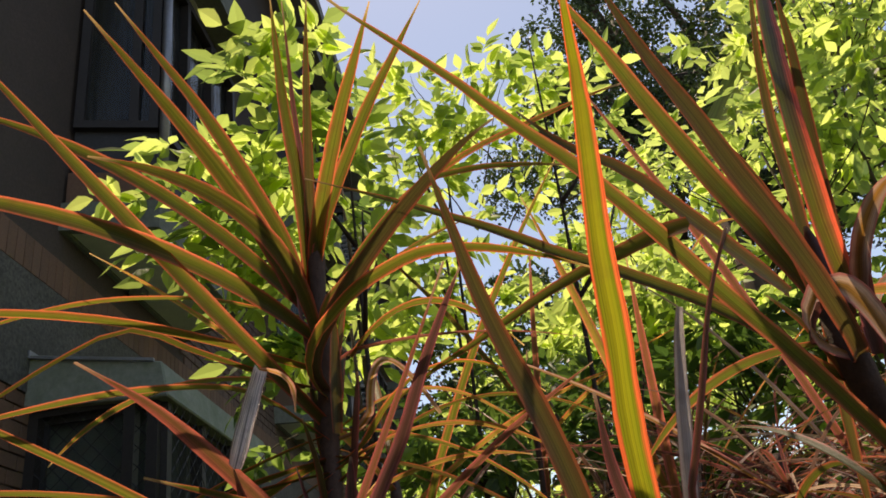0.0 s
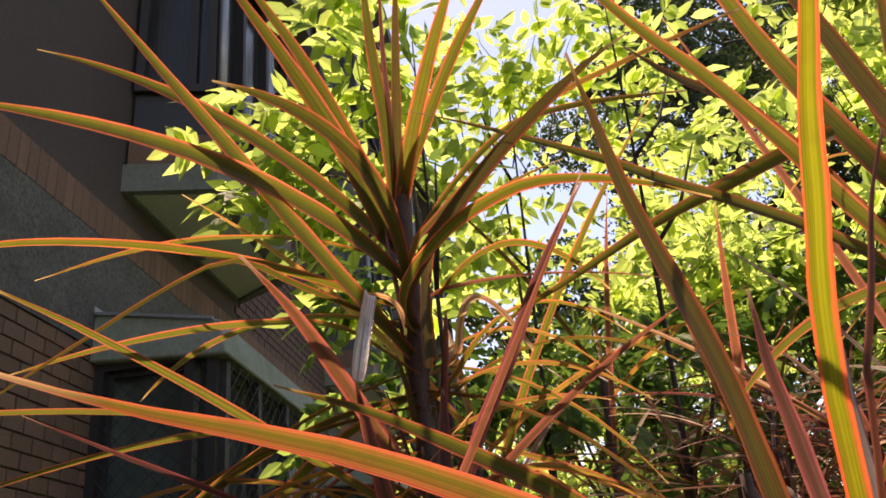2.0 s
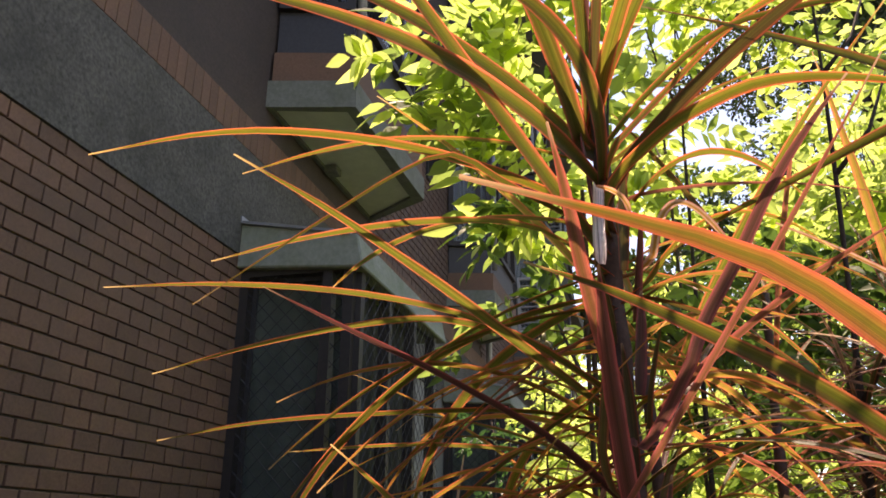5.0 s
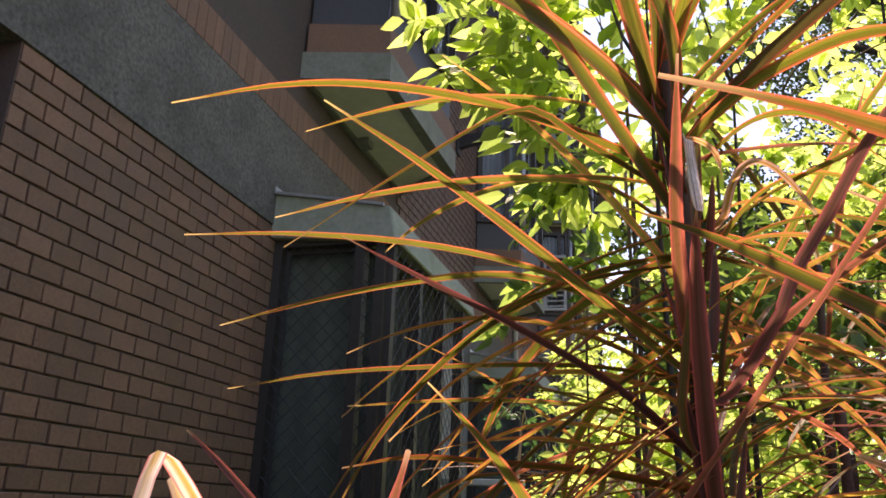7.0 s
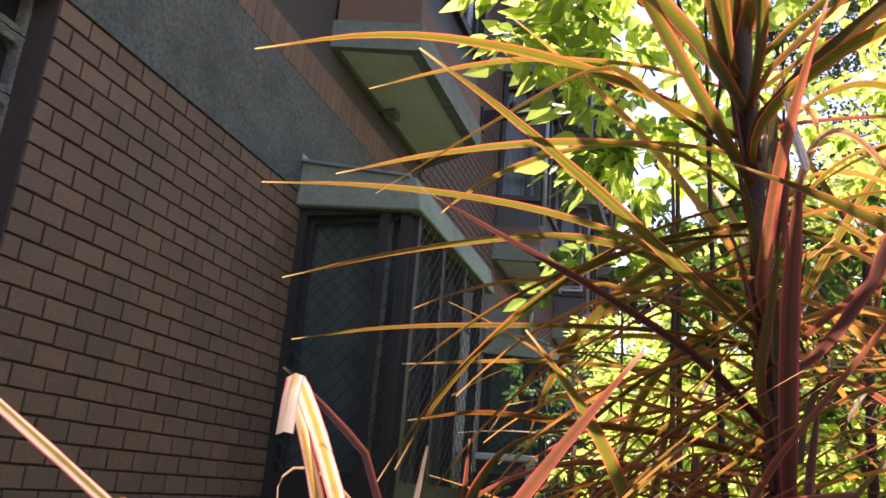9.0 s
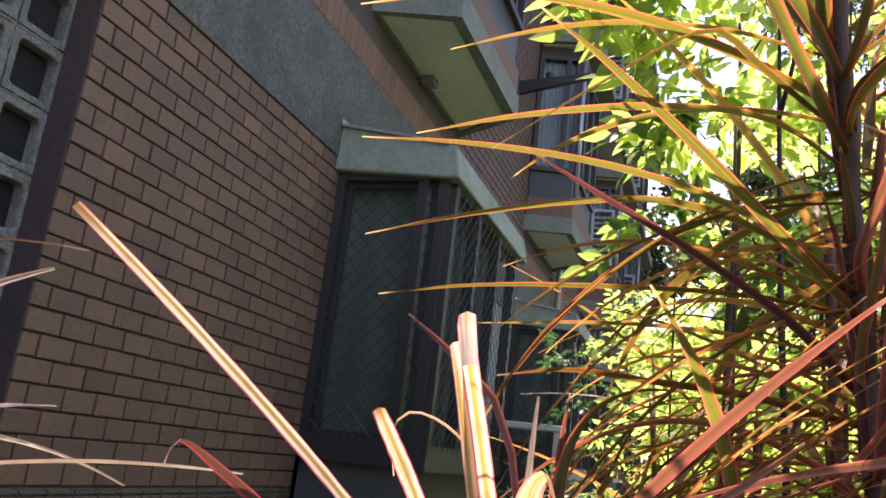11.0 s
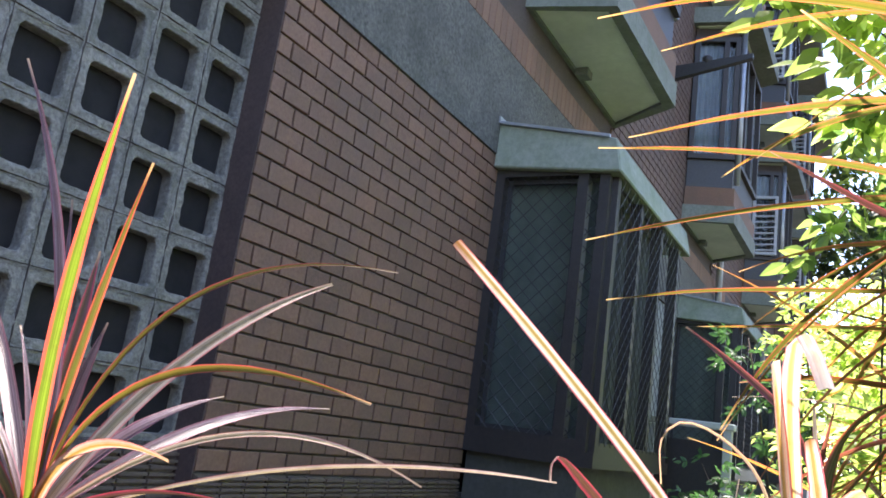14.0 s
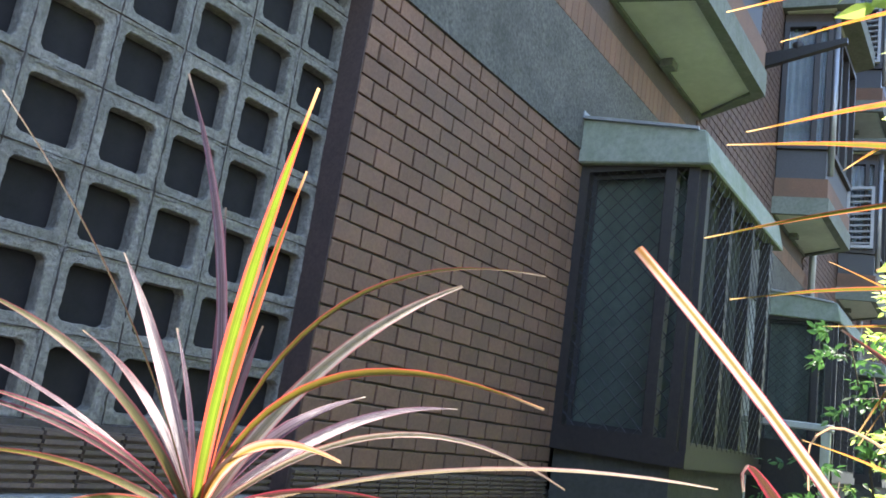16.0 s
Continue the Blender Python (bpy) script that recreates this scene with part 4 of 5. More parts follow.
blade(PLANT_E, M_BLADELAV, 0.010, (-1.500, -1.352, 1.055), (-1.451, -1.357, 1.107), (-1.398, -1.372, 1.135))
blade(PLANT_E, M_BLADEOLD, 0.006, (-1.500, -1.352, 1.055), (-1.523, -1.424, 1.106), (-1.524, -1.466, 1.104))
blade(PLANT_E, M_BLADELIME, 0.0075, (-1.500, -1.352, 1.055), (-1.568, -1.435, 1.175), (-1.602, -1.490, 1.244), facing=(-0.85, -0.5, -0.1))
blade(PLANT_E, M_BLADECORAL, 0.005, (-1.500, -1.352, 1.055), (-1.506, -1.371, 1.156), (-1.508, -1.395, 1.248))
blade(PLANT_E, M_BLADELAV, 0.006, (-1.500, -1.352, 1.055), (-1.524, -1.357, 1.202), (-1.554, -1.339, 1.291))
blade(PLANT_E, M_BLADELAV, 0.005, (-1.500, -1.352, 1.055), (-1.500, -1.342, 1.148), (-1.502, -1.328, 1.231))
blade(PLANT_E, M_BLADELAV, 0.009, (-1.500, -1.352, 1.055), (-1.476, -1.254, 1.150), (-1.462, -1.178, 1.212))
blade(PLANT_E, M_BLADELAV, 0.004, (-1.500, -1.352, 1.055), (-1.493, -1.327, 1.102), (-1.487, -1.288, 1.159))
blade(PLANT_E, M_BLADEYELLOW, 0.007, (-1.500, -1.352, 1.055), (-1.545, -1.307, 1.126), (-1.601, -1.234, 1.164))
blade(PLANT_E, M_BLADEDARK, 0.0018, (-1.500, -1.352, 1.055), (-1.578, -1.354, 1.168), (-1.645, -1.341, 1.241))
blade(PLANT_E, M_BLADELAV, 0.005, (-1.500, -1.352, 1.055), (-1.543, -1.282, 1.105), (-1.580, -1.218, 1.130))
blade(PLANT_E, M_BLADECRIM, 0.004, (-1.500, -1.352, 1.055), (-1.551, -1.324, 1.096), (-1.607, -1.280, 1.113))
blade(PLANT_E, M_BLADECRIM, 0.004, (-1.500, -1.352, 1.055), (-1.578, -1.336, 1.100), (-1.629, -1.318, 1.111))
blade(PLANT_E, M_BLADEGREEN, 0.005, (-1.500, -1.352, 1.055), (-1.570, -1.365, 1.071), (-1.616, -1.372, 1.062))
blade(PLANT_E, M_BLADECRIM, 0.006, (-1.500, -1.352, 1.055), (-1.506, -1.420, 1.083), (-1.506, -1.520, 1.088))
blade(PLANT_E, M_BLADEOLD, 0.005, (-1.500, -1.352, 1.055), (-1.535, -1.434, 1.082), (-1.563, -1.509, 1.086))
blade(PLANT_E, M_BLADELAV, 0.007, (-1.500, -1.352, 1.055), (-1.501, -1.277, 1.123), (-1.507, -1.222, 1.150))
blade(PLANT_E, M_BLADEYELLOW, 0.006, (-1.500, -1.352, 1.055), (-1.534, -1.284, 1.075), (-1.562, -1.224, 1.074))
blade(PLANT_E, M_BLADELAV, 0.010, (-1.500, -1.352, 1.055), (-1.494, -1.356, 1.122), (-1.487, -1.362, 1.165))
blade(PLANT_E, M_BLADECRIM, 0.010, (-1.500, -1.352, 1.055), (-1.487, -1.337, 1.137), (-1.474, -1.325, 1.208))
blade(PLANT_F, M_BLADEGREEN, 0.006, (-1.083, -1.718, 1.121), (-1.056, -1.750, 1.189), (-1.027, -1.788, 1.205), (-0.974, -1.849, 1.205))
blade(PLANT_F, M_BLADEPINK, 0.008, (-0.912, -1.878, 1.213), (-0.991, -1.804, 1.196), (-1.061, -1.739, 1.179), (-1.099, -1.702, 1.160))
blade(PLANT_F, M_BLADE, 0.008, (-1.002, -1.822, 1.116), (-0.998, -1.823, 1.185), (-0.987, -1.844, 1.248))
blade(PLANT_F, M_BLADEPINK, 0.006, (-1.111, -1.686, 1.101), (-1.165, -1.700, 1.165), (-1.182, -1.705, 1.186))
blade(PLANT_D, M_BLADEPALE, 0.006, (-1.380, -1.716, 1.020), (-1.315, -1.707, 1.100), (-1.275, -1.700, 1.140), (-1.247, -1.696, 1.176))
blade(PLANT_F, M_BLADEGREEN, 0.006, (-1.171, -1.695, 1.107), (-1.115, -1.718, 1.163), (-1.066, -1.748, 1.190), (-0.982, -1.802, 1.208))
blade(PLANT_D, M_BLADEPALE, 0.002, (-1.269, -1.683, 1.098), (-1.267, -1.668, 1.133), (-1.269, -1.647, 1.152), (-1.271, -1.625, 1.158), (-1.266, -1.612, 1.147), (-1.246, -1.609, 1.119))


def lower_leaves(plant, count, seed, z0, z1, ahead, spread, rises=(-0.35, 0.35)):
    """Thin drooping leaves low on a stem, most of them on one side (ahead, in degrees)."""
    r = random.Random(seed)
    foot, top = Vector(plant["foot"]), Vector(plant["top"])
    for i in range(count):
        z = z0 + (z1 - z0) * (i + 0.5) / count
        b = foot.lerp(top, (z - foot.z) / (top.z - foot.z))
        a = radians(ahead + r.uniform(-spread, spread))
        d = Vector((math.cos(a), math.sin(a), 0))
        ln = r.uniform(0.18, 0.30)
        rise = r.uniform(*rises)
        m = b + d * ln * 0.5 + Vector((0, 0, ln * (0.5 * rise + 0.06)))
        e = b + d * ln * 0.97 + Vector((0, 0, ln * (0.9 * rise - r.uniform(0.05, 0.3))))
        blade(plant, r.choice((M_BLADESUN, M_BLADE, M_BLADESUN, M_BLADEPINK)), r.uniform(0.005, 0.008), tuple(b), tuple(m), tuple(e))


lower_leaves(PLANT_A, 16, 61, 0.95, 1.22, 80, 45)
lower_leaves(PLANT_A, 14, 62, 1.0, 1.42, -50, 70)
lower_leaves(PLANT_A, 20, 64, 0.98, 1.28, 100, 38)
lower_leaves(PLANT_A, 22, 65, 1.10, 1.38, 98, 42, (-1.0, -0.25))
lower_leaves(PLANT_F, 10, 63, 0.95, 1.10, 40, 90)


def wild_dracaena(label, foot, height, count, seed, length=0.38, mats=None, low=0.35):
    """A free-grown cane with drooping leaves along its upper part."""
    r = random.Random(seed)
    top = (foot[0] + r.uniform(-0.08, 0.08), foot[1] + r.uniform(-0.08, 0.08), height)
    t = cane_plant(label, (*foot, 0.0), top, 0.009, 0.006)
    for i in range(count):
        f = 1 - (i / count) ** 1.3 * (1 - low)
        z = height * f
        a = i * 2.4 + r.uniform(-0.4, 0.4)
        rise = 1.1 - 1.9 * (i / count) + r.uniform(-0.25, 0.25)
        d = Vector((math.cos(a), math.sin(a), 0))
        b = Vector((*foot, 0)).lerp(Vector(top), f) + d * 0.006
        ln = length * r.uniform(0.7, 1.2)
        mid = b + d * ln * 0.45 + Vector((0, 0, ln * 0.45 * rise))
        tip = b + d * ln * 0.93 + Vector((0, 0, ln * (0.88 * rise - 0.12)))
        m = r.choice(mats or (M_BLADE, M_BLADESUN, M_BLADEPINK, M_BLADESUN, M_BLADEDARK))
        blade(t, m, r.uniform(0.008, 0.012), tuple(b), tuple(mid), tuple(tip))
    return t


CLUMP = "dracaena cane with narrow drooping pink and olive leaves in the clump"
wild_dracaena(CLUMP, (-0.72, -1.98), 1.42, 20, 1)
wild_dracaena(CLUMP, (-0.50, -1.90), 1.22, 16, 2)
wild_dracaena(CLUMP, (-0.62, -2.25), 1.36, 24, 3)
wild_dracaena(CLUMP, (-0.40, -2.05), 1.55, 20, 4)
wild_dracaena(CLUMP, (-0.85, -2.45), 1.30, 36, 5, mats=(M_BLADEPINK, M_BLADERED, M_BLADEOLD))
wild_dracaena(CLUMP, (-0.95, -2.20), 1.16, 30, 7, 0.30, mats=(M_BLADEPINK, M_BLADERED, M_BLADEOLD))


def dry_straps(label, foot, top, count, seed, reach, low=0.62, mats=None, slim=1.0):
    """A cane hung with many narrow dried leaves pointing every way."""
    r = random.Random(seed)
    t = cane_plant(label, (*foot, 0.0), (*foot, top), 0.007, 0.005)
    for i in range(count):
        z = top * r.uniform(low, 1.0)
        d = rand_dir(r)
        d.z = d.z * 0.45 + 0.05
        b = Vector((*foot, z))
        ln = reach * r.uniform(0.5, 1.2)
        m = b + d * ln * 0.5 + Vector((0, 0, ln * r.uniform(0.0, 0.08)))
        e = b + d * ln + Vector((0, 0, -ln * r.uniform(0.0, 0.16)))
        blade(t, r.choice(mats or (M_BLADEDARK, M_BLADEDARK, M_BLADERED, M_BLADEPINK, M_BLADEDRY)), r.uniform(0.004, 0.008) * slim, tuple(b), tuple(m), tuple(e))


def rand_dir(r):
    z = r.uniform(-1, 1)
    a = r.uniform(0, 2 * math.pi)
    q = math.sqrt(1 - z * z)
    return Vector((q * math.cos(a), q * math.sin(a), z))


DRY = "cane hung with narrow dried pinkish leaves in the clump"
dry_straps(DRY, (-0.98, -2.16), 1.30, 26, 41, 0.32)
dry_straps(DRY, (-0.82, -2.05), 1.30, 24, 42, 0.32)
dry_straps(DRY, (-0.90, -2.36), 1.26, 26, 43, 0.34)
dry_straps(DRY, (-0.70, -2.22), 1.34, 24, 44, 0.34)
dry_straps(DRY, (-0.66, -1.86), 1.22, 20, 45, 0.30)

dry_straps(DRY, (-0.84, -2.30), 1.20, 27, 46, 0.30)
dry_straps(DRY, (-0.74, -2.42), 1.18, 27, 47, 0.34)
dry_straps(DRY, (-0.58, -2.10), 1.26, 24, 48, 0.34)
dry_straps(DRY, (-0.46, -2.34), 1.34, 26, 49, 0.36)

STRAW = (M_BLADEDRY, M_BLADEDRY, M_BLADERED, M_BLADEPINK, M_BLADEDRY, M_BLADEDARK, M_BLADESILVER)
for k, (sx, sy, sz) in enumerate(((-0.84, -2.32, 1.37), (-0.70, -2.46, 1.38), (-0.66, -2.28, 1.36), (-0.92, -2.42, 1.34), (-0.52, -2.40, 1.40), (-0.74, -2.60, 1.38), (-0.58, -2.18, 1.40), (-0.60, -2.30, 1.46), (-0.46, -2.46, 1.47), (-0.68, -2.50, 1.42))):
    dry_straps(DRY, (sx, sy), sz, 62, 91 + k, 0.30, 0.86, STRAW, 0.7)


def skirt(plant, count, seed, z0, z1):
    """Withered dark leaves that droop round a stem below its living crown."""
    r = random.Random(seed)
    foot, top = Vector(plant["foot"]), Vector(plant["top"])
    for i in range(count):
        z = z0 + (z1 - z0) * (i + 0.5) / count
        b = foot.lerp(top, (z - foot.z) / (top.z - foot.z))
        a = radians(r.uniform(-130, 25))
        d = Vector((math.cos(a), math.sin(a), 0))
        ln = r.uniform(0.16, 0.34)
        rise = r.uniform(-0.5, 0.8)
        m = b + d * ln * 0.5 + Vector((0, 0, ln * (0.5 * rise + 0.05)))
        e = b + d * ln * 0.97 + Vector((0, 0, ln * (0.9 * rise - r.uniform(0.0, 0.22))))
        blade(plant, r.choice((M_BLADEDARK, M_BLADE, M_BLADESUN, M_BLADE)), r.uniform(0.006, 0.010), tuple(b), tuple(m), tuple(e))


skirt(PLANT_A, 22, 71, 0.92, 1.42)
skirt(PLANT_C, 22, 72, 1.15, 1.40)


def wiry_tuft(label, foot, z, count, seed, reach, mats=None):
    """Thin arching pale and pink leaves that spring from one short stem."""
    r = random.Random(seed)
    t = cane_plant(label, (*foot, 0.0), (*foot, z), 0.008, 0.006)
    for i in range(count):
        a = radians(r.uniform(-170, 35))
        d = Vector((math.cos(a), math.sin(a), 0))
        ln = reach * r.uniform(0.6, 1.15)
        rise = r.uniform(0.3, 1.15)
        b = Vector((*foot, z - r.uniform(0, 0.06)))
        m = b + d * ln * 0.45 + Vector((0, 0, ln * 0.5 * rise))
        e = b + d * ln * 0.97 + Vector((0, 0, ln * (0.95 * rise - r.uniform(0.0, 0.2))))
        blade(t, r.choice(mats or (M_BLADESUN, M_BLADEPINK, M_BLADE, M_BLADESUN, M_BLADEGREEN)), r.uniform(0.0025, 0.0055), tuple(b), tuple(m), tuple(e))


def sheaths(plant, count, seed, z0, z1):
    """Old leaf bases that hug a stem."""
    r = random.Random(seed)
    foot, top = Vector(plant["foot"]), Vector(plant["top"])
    for i in range(count):
        z = z0 + (z1 - z0) * (i + 0.5) / count
        f = (z - foot.z) / (top.z - foot.z)
        b = foot.lerp(top, f)
        a = i * 2.4 + r.uniform(-0.4, 0.4)
        d = Vector((math.cos(a), math.sin(a), 0))
        ln = r.uniform(0.05, 0.11)
        p0 = b + d * 0.010
        p1 = p0 + d * 0.006 + Vector((0, 0, ln * 0.5))
        p2 = p0 + d * r.uniform(0.012, 0.03) + Vector((0, 0, ln))
        part("leaf_base", strap(arc(p0, p1, p2, 8), r.uniform(0.008, 0.013), seed + i, 0.8, 0.3, tuple(d)), r.choice((M_BLADEDARK, M_BLADEDARK, M_BLADEDARK, M_BLADERED)), plant)


sheaths(PLANT_A, 30, 301, 0.86, 1.50)
sheaths(PLANT_C, 16, 361, 1.12, 1.40)
sheaths(PLANT_D, 12, 391, 0.86, 1.05)

WIRY = "tuft of thin arching pale and pink dracaena leaves in the sun"
wiry_tuft(WIRY, (-1.16, -1.74), 1.07, 20, 81, 0.24)
wiry_tuft(WIRY, (-1.02, -1.70), 1.09, 16, 82, 0.24)
wiry_tuft(WIRY, (-0.90, -1.80), 1.09, 12, 83, 0.26)
wiry_tuft(WIRY, (-1.10, -1.80), 1.06, 10, 84, 0.22)

wiry_tuft(WIRY, (-1.08, -1.76), 1.12, 14, 85, 0.19, (M_BLADEPALE, M_BLADEPALE, M_BLADE, M_BLADEPINK))


def bare_cane(x, y, h, lean, seed):
    """A leafless upright cane of the thicket."""
    r = random.Random(seed)
    t = thing("bare_cane", "dark leafless upright cane in the thicket", "cane", "bare canes", (x, y, 0))
    pts = [(lean[0] * f + 0.012 * math.sin(6 * f + seed), lean[1] * f + 0.012 * math.cos(5 * f + seed), h * f) for f in (k / 14 for k in range(15))]
    part("cane", tube(bmesh.new(), pts, [0.0095 * (1 - 0.88 * k / 14) * (1.1 if k % 2 else 0.95) for k in range(15)], 8), M_DARKCANE, t)
    for k in (9, 11, 12):
        a = r.uniform(0, 6.28)
        q = Vector(pts[k])
        part("twig", tube(bmesh.new(), [q, q + Vector((0.05 * math.cos(a), 0.05 * math.sin(a), 0.06)), q + Vector((0.09 * math.cos(a), 0.09 * math.sin(a), 0.16))], [0.004, 0.003, 0.0012], 5), M_DARKCANE, t)


M_DARKCANE = surface("dark_cane", (0.022, 0.016, 0.012), (0.055, 0.040, 0.030), (0.03, 0.03, 0.02), 140, 0.85, 0.8, 0.002)
for k, (cx, cy, ch) in enumerate(((-0.62, -1.93, 2.1), (-0.30, -2.02, 2.3), (-0.60, -2.14, 2.1))):
    bare_cane(cx, cy, ch, (0.05 * math.sin(k * 2.1), 0.05 * math.cos(k * 1.7)), k + 3)

def flower_spike(x, y, z):
    """A thin brown stalk with a short spike of pale curled buds."""
    t = thing("flower_spike", "thin brown stalk with a spike of pale curled green buds", "flower", "", (x, y, 0))
    part("stalk", tube(bmesh.new(), [(0.02, 0.01, 0), (0.015, 0, z * 0.5), (0, 0, z - 0.09), (-0.004, 0.004, z)], [0.004, 0.0032, 0.0022, 0.001], 6), M_CANE, t)
    r = random.Random(4)
    for i in range(16):
        a, f = i * 2.4, i / 15
        rad = 0.022 * (1 - 0.65 * f)
        base = Vector((0, 0, z - 0.085 + 0.085 * f))
        out = Vector((math.cos(a), math.sin(a), 0))
        part("bud", tube(bmesh.new(), [base, base + out * rad * 0.6 + Vector((0, 0, 0.006)), base + out * rad * 1.1 + Vector((0, 0, 0.002)), base + out * rad + Vector((0, 0, -0.006))], [0.0015, 0.004, 0.0045, 0.001], 6), M_BUD, t)


M_BUD = surface("pale_bud", (0.30, 0.31, 0.17), (0.45, 0.44, 0.27), (0.30, 0.24, 0.14), 200, 0.7, 0.3, 0.0005)
flower_spike(-0.19, -1.734, 1.575)

# ---- shrubs ----
def raw_leaflets(items):
    """Many ovate pointed leaflets in one mesh: items are (place, direction, normal, length, half width)."""
    vs, fs = [], []
    for p, d, nrm, ln, wd in items:
        s = d.cross(nrm).normalized()
        u = s.cross(d).normalized()
        k = len(vs)
        vs.append(tuple(p))
        for f, w, lift, sag in ((0.18, 0.66, 0.22, 0.0), (0.42, 1.0, 0.26, 0.01), (0.70, 0.62, 0.14, 0.03)):
            m = p + d * (ln * f) - u * (ln * sag)
            for q in (m + s * (wd * w) + u * (wd * lift), m, m - s * (wd * w) + u * (wd * lift)):
                vs.append(tuple(q))
        vs.append(tuple(p + d * ln - u * (ln * 0.07)))
        fs += [(k, k + 2, k + 1), (k, k + 3, k + 2), (k + 1, k + 2, k + 5, k + 4), (k + 2, k + 3, k + 6, k + 5),
               (k + 4, k + 5, k + 8, k + 7), (k + 5, k + 6, k + 9, k + 8), (k + 7, k + 8, k + 10), (k + 8, k + 9, k + 10)]
    return vs, fs


def leaf_mesh(name, items, mat, parent, label=""):
    vs, fs = raw_leaflets(items)
    me = bpy.data.meshes.new(name)
    me.from_pydata(vs, [], fs)
    me.materials.append(mat)
    ob = new(name, me)
    ob.parent = parent
    return tagged(ob, label, kind="stuff")


def compound(items, r, p, d, ln, size):
    """A compound leaf: pairs of leaflets along a thin stalk and one at its end."""
    up = (sd * 0.6 + Vector((0.08, 0, 0)) + rand_dir(r) * 0.62).normalized()
    side = d.cross(up).normalized()
    k = r.choice((1, 2, 2, 3, 3))
    for i in range(k):
        q = p + d * (ln * (0.35 + 0.5 * i / k))
        for s in (1, -1):
            dd = (d * 0.7 + side * s + rand_dir(r) * 0.22 - Vector((0, 0, 0.12))).normalized()
            ll = size * r.uniform(0.75, 1.2)
            items.append((q, dd, (up + rand_dir(r) * 0.18).normalized(), ll, ll * r.uniform(0.185, 0.235)))
    ll = size * r.uniform(1.0, 1.3)
    items.append((p + d * ln, (d + rand_dir(r) * 0.2).normalized(), up, ll, ll * 0.22))


def spray(items, twigs, r, p0, p1, size, sag=0.12):
    """A thin twig that arches from p0 to p1 with alternate compound leaves along its outer part."""
    p0, p1 = Vector(p0), Vector(p1)
    run = p1 - p0
    ln = run.length
    pts = [p0 + run * f + Vector((0, 0, sag * ln * 4 * f * (1 - f))) + rand_dir(r) * ln * 0.02 for f in (k / 6 for k in range(7))]
    tube(twigs, pts, [0.0022 - 0.0003 * k for k in range(7)], 4)
    n = max(int(ln / (size * 0.56)), 4)
    for i in range(n):
        f = 0.15 + 0.85 * (i + 0.5) / n
        j = min(int(f * 6), 5)
        q = pts[j].lerp(pts[j + 1], f * 6 - j)
        along = (pts[j + 1] - pts[j]).normalized()
        out = along.cross(Vector((0, 0, 1))).normalized() * (1 if i % 2 else -1)
        d = (along * 0.7 + out * r.uniform(0.5, 1.0) + Vector((0, 0, r.uniform(-0.35, 0.25))) + rand_dir(r) * 0.25).normalized()
        compound(items, r, q, d, size * r.uniform(0.9, 1.8), size)
    compound(items, r, pts[-1], (run.normalized() + Vector((0, 0, -0.3))).normalized(), size * 1.4, size)


def shrub(label, foot, clusters, count, size, seed, mat, sprays=()):
    """Canes from the ground to each cluster (centre, radii) of leafy pads, and single sprays that stand out from it."""
    r = random.Random(seed)
    t = thing("garden_shrub", label, "shrub", "green shrubs")
    items = []
    share = sum(cr[0] * cr[1] * cr[2] for _, cr in clusters)
    twigs = bmesh.new()
    for c, cr in clusters:
        c = Vector(c)
        pts = []
        b = Vector((foot[0] + r.uniform(-0.12, 0.12), foot[1] + r.uniform(-0.12, 0.12), 0))
        for i in range(9):
            f = i / 8
            pts.append(b.lerp(c + Vector((0, 0, cr[2] * 0.6)), f ** 1.2) + Vector((0.03 * math.sin(7 * f + seed), 0.03 * math.cos(5 * f + seed), 0)) * f + Vector((0, 0, 0.25 * f * (1 - f))))
        part("cane", tube(bmesh.new(), pts, [0.009 * (1 - 0.8 * i / 8) + 0.001 for i in range(9)], 6), M_CANE, t)
        k = max(int(count * cr[0] * cr[1] * cr[2] / share), 12)
        for j in range(max(k // 11, 3)):
            o = rand_dir(r)
            wob = 1 + 0.35 * noise.noise(o * 2.3 + Vector((seed, 0, 0)))
            hub = c + Vector((o.x * cr[0], o.y * cr[1], o.z * cr[2])) * r.uniform(0.25, 1.0) ** 0.55 * wob
            reach = r.uniform(1.8, 3.2) * size
            tube(twigs, [c + (hub - c) * 0.2, c + (hub - c) * 0.65 + rand_dir(r) * 0.02, hub], [0.0024, 0.0018, 0.0010], 4)
            tilt = rand_dir(r) * 0.35
            for i in range(11):
                a = r.uniform(0, 6.283)
                rad = reach * r.uniform(0.15, 1.0) ** 0.5
                flat = Vector((math.cos(a), math.sin(a), tilt.x * math.cos(a) + tilt.y * math.sin(a)))
                q = hub + flat * rad + Vector((0, 0, r.uniform(-0.3, 0.3) * size))
                d = (flat + rand_dir(r) * 0.45 + Vector((0, 0, -0.15))).normalized()
                compound(items, r, q, d, size * r.uniform(0.9, 1.8), size)
    for p0, p1 in sprays:
        spray(items, twigs, r, p0, p1, size)
    tagged(part("twig", twigs, M_CANE, t), kind="stuff")
    leaf_mesh("foliage", items, mat, t)
    return t


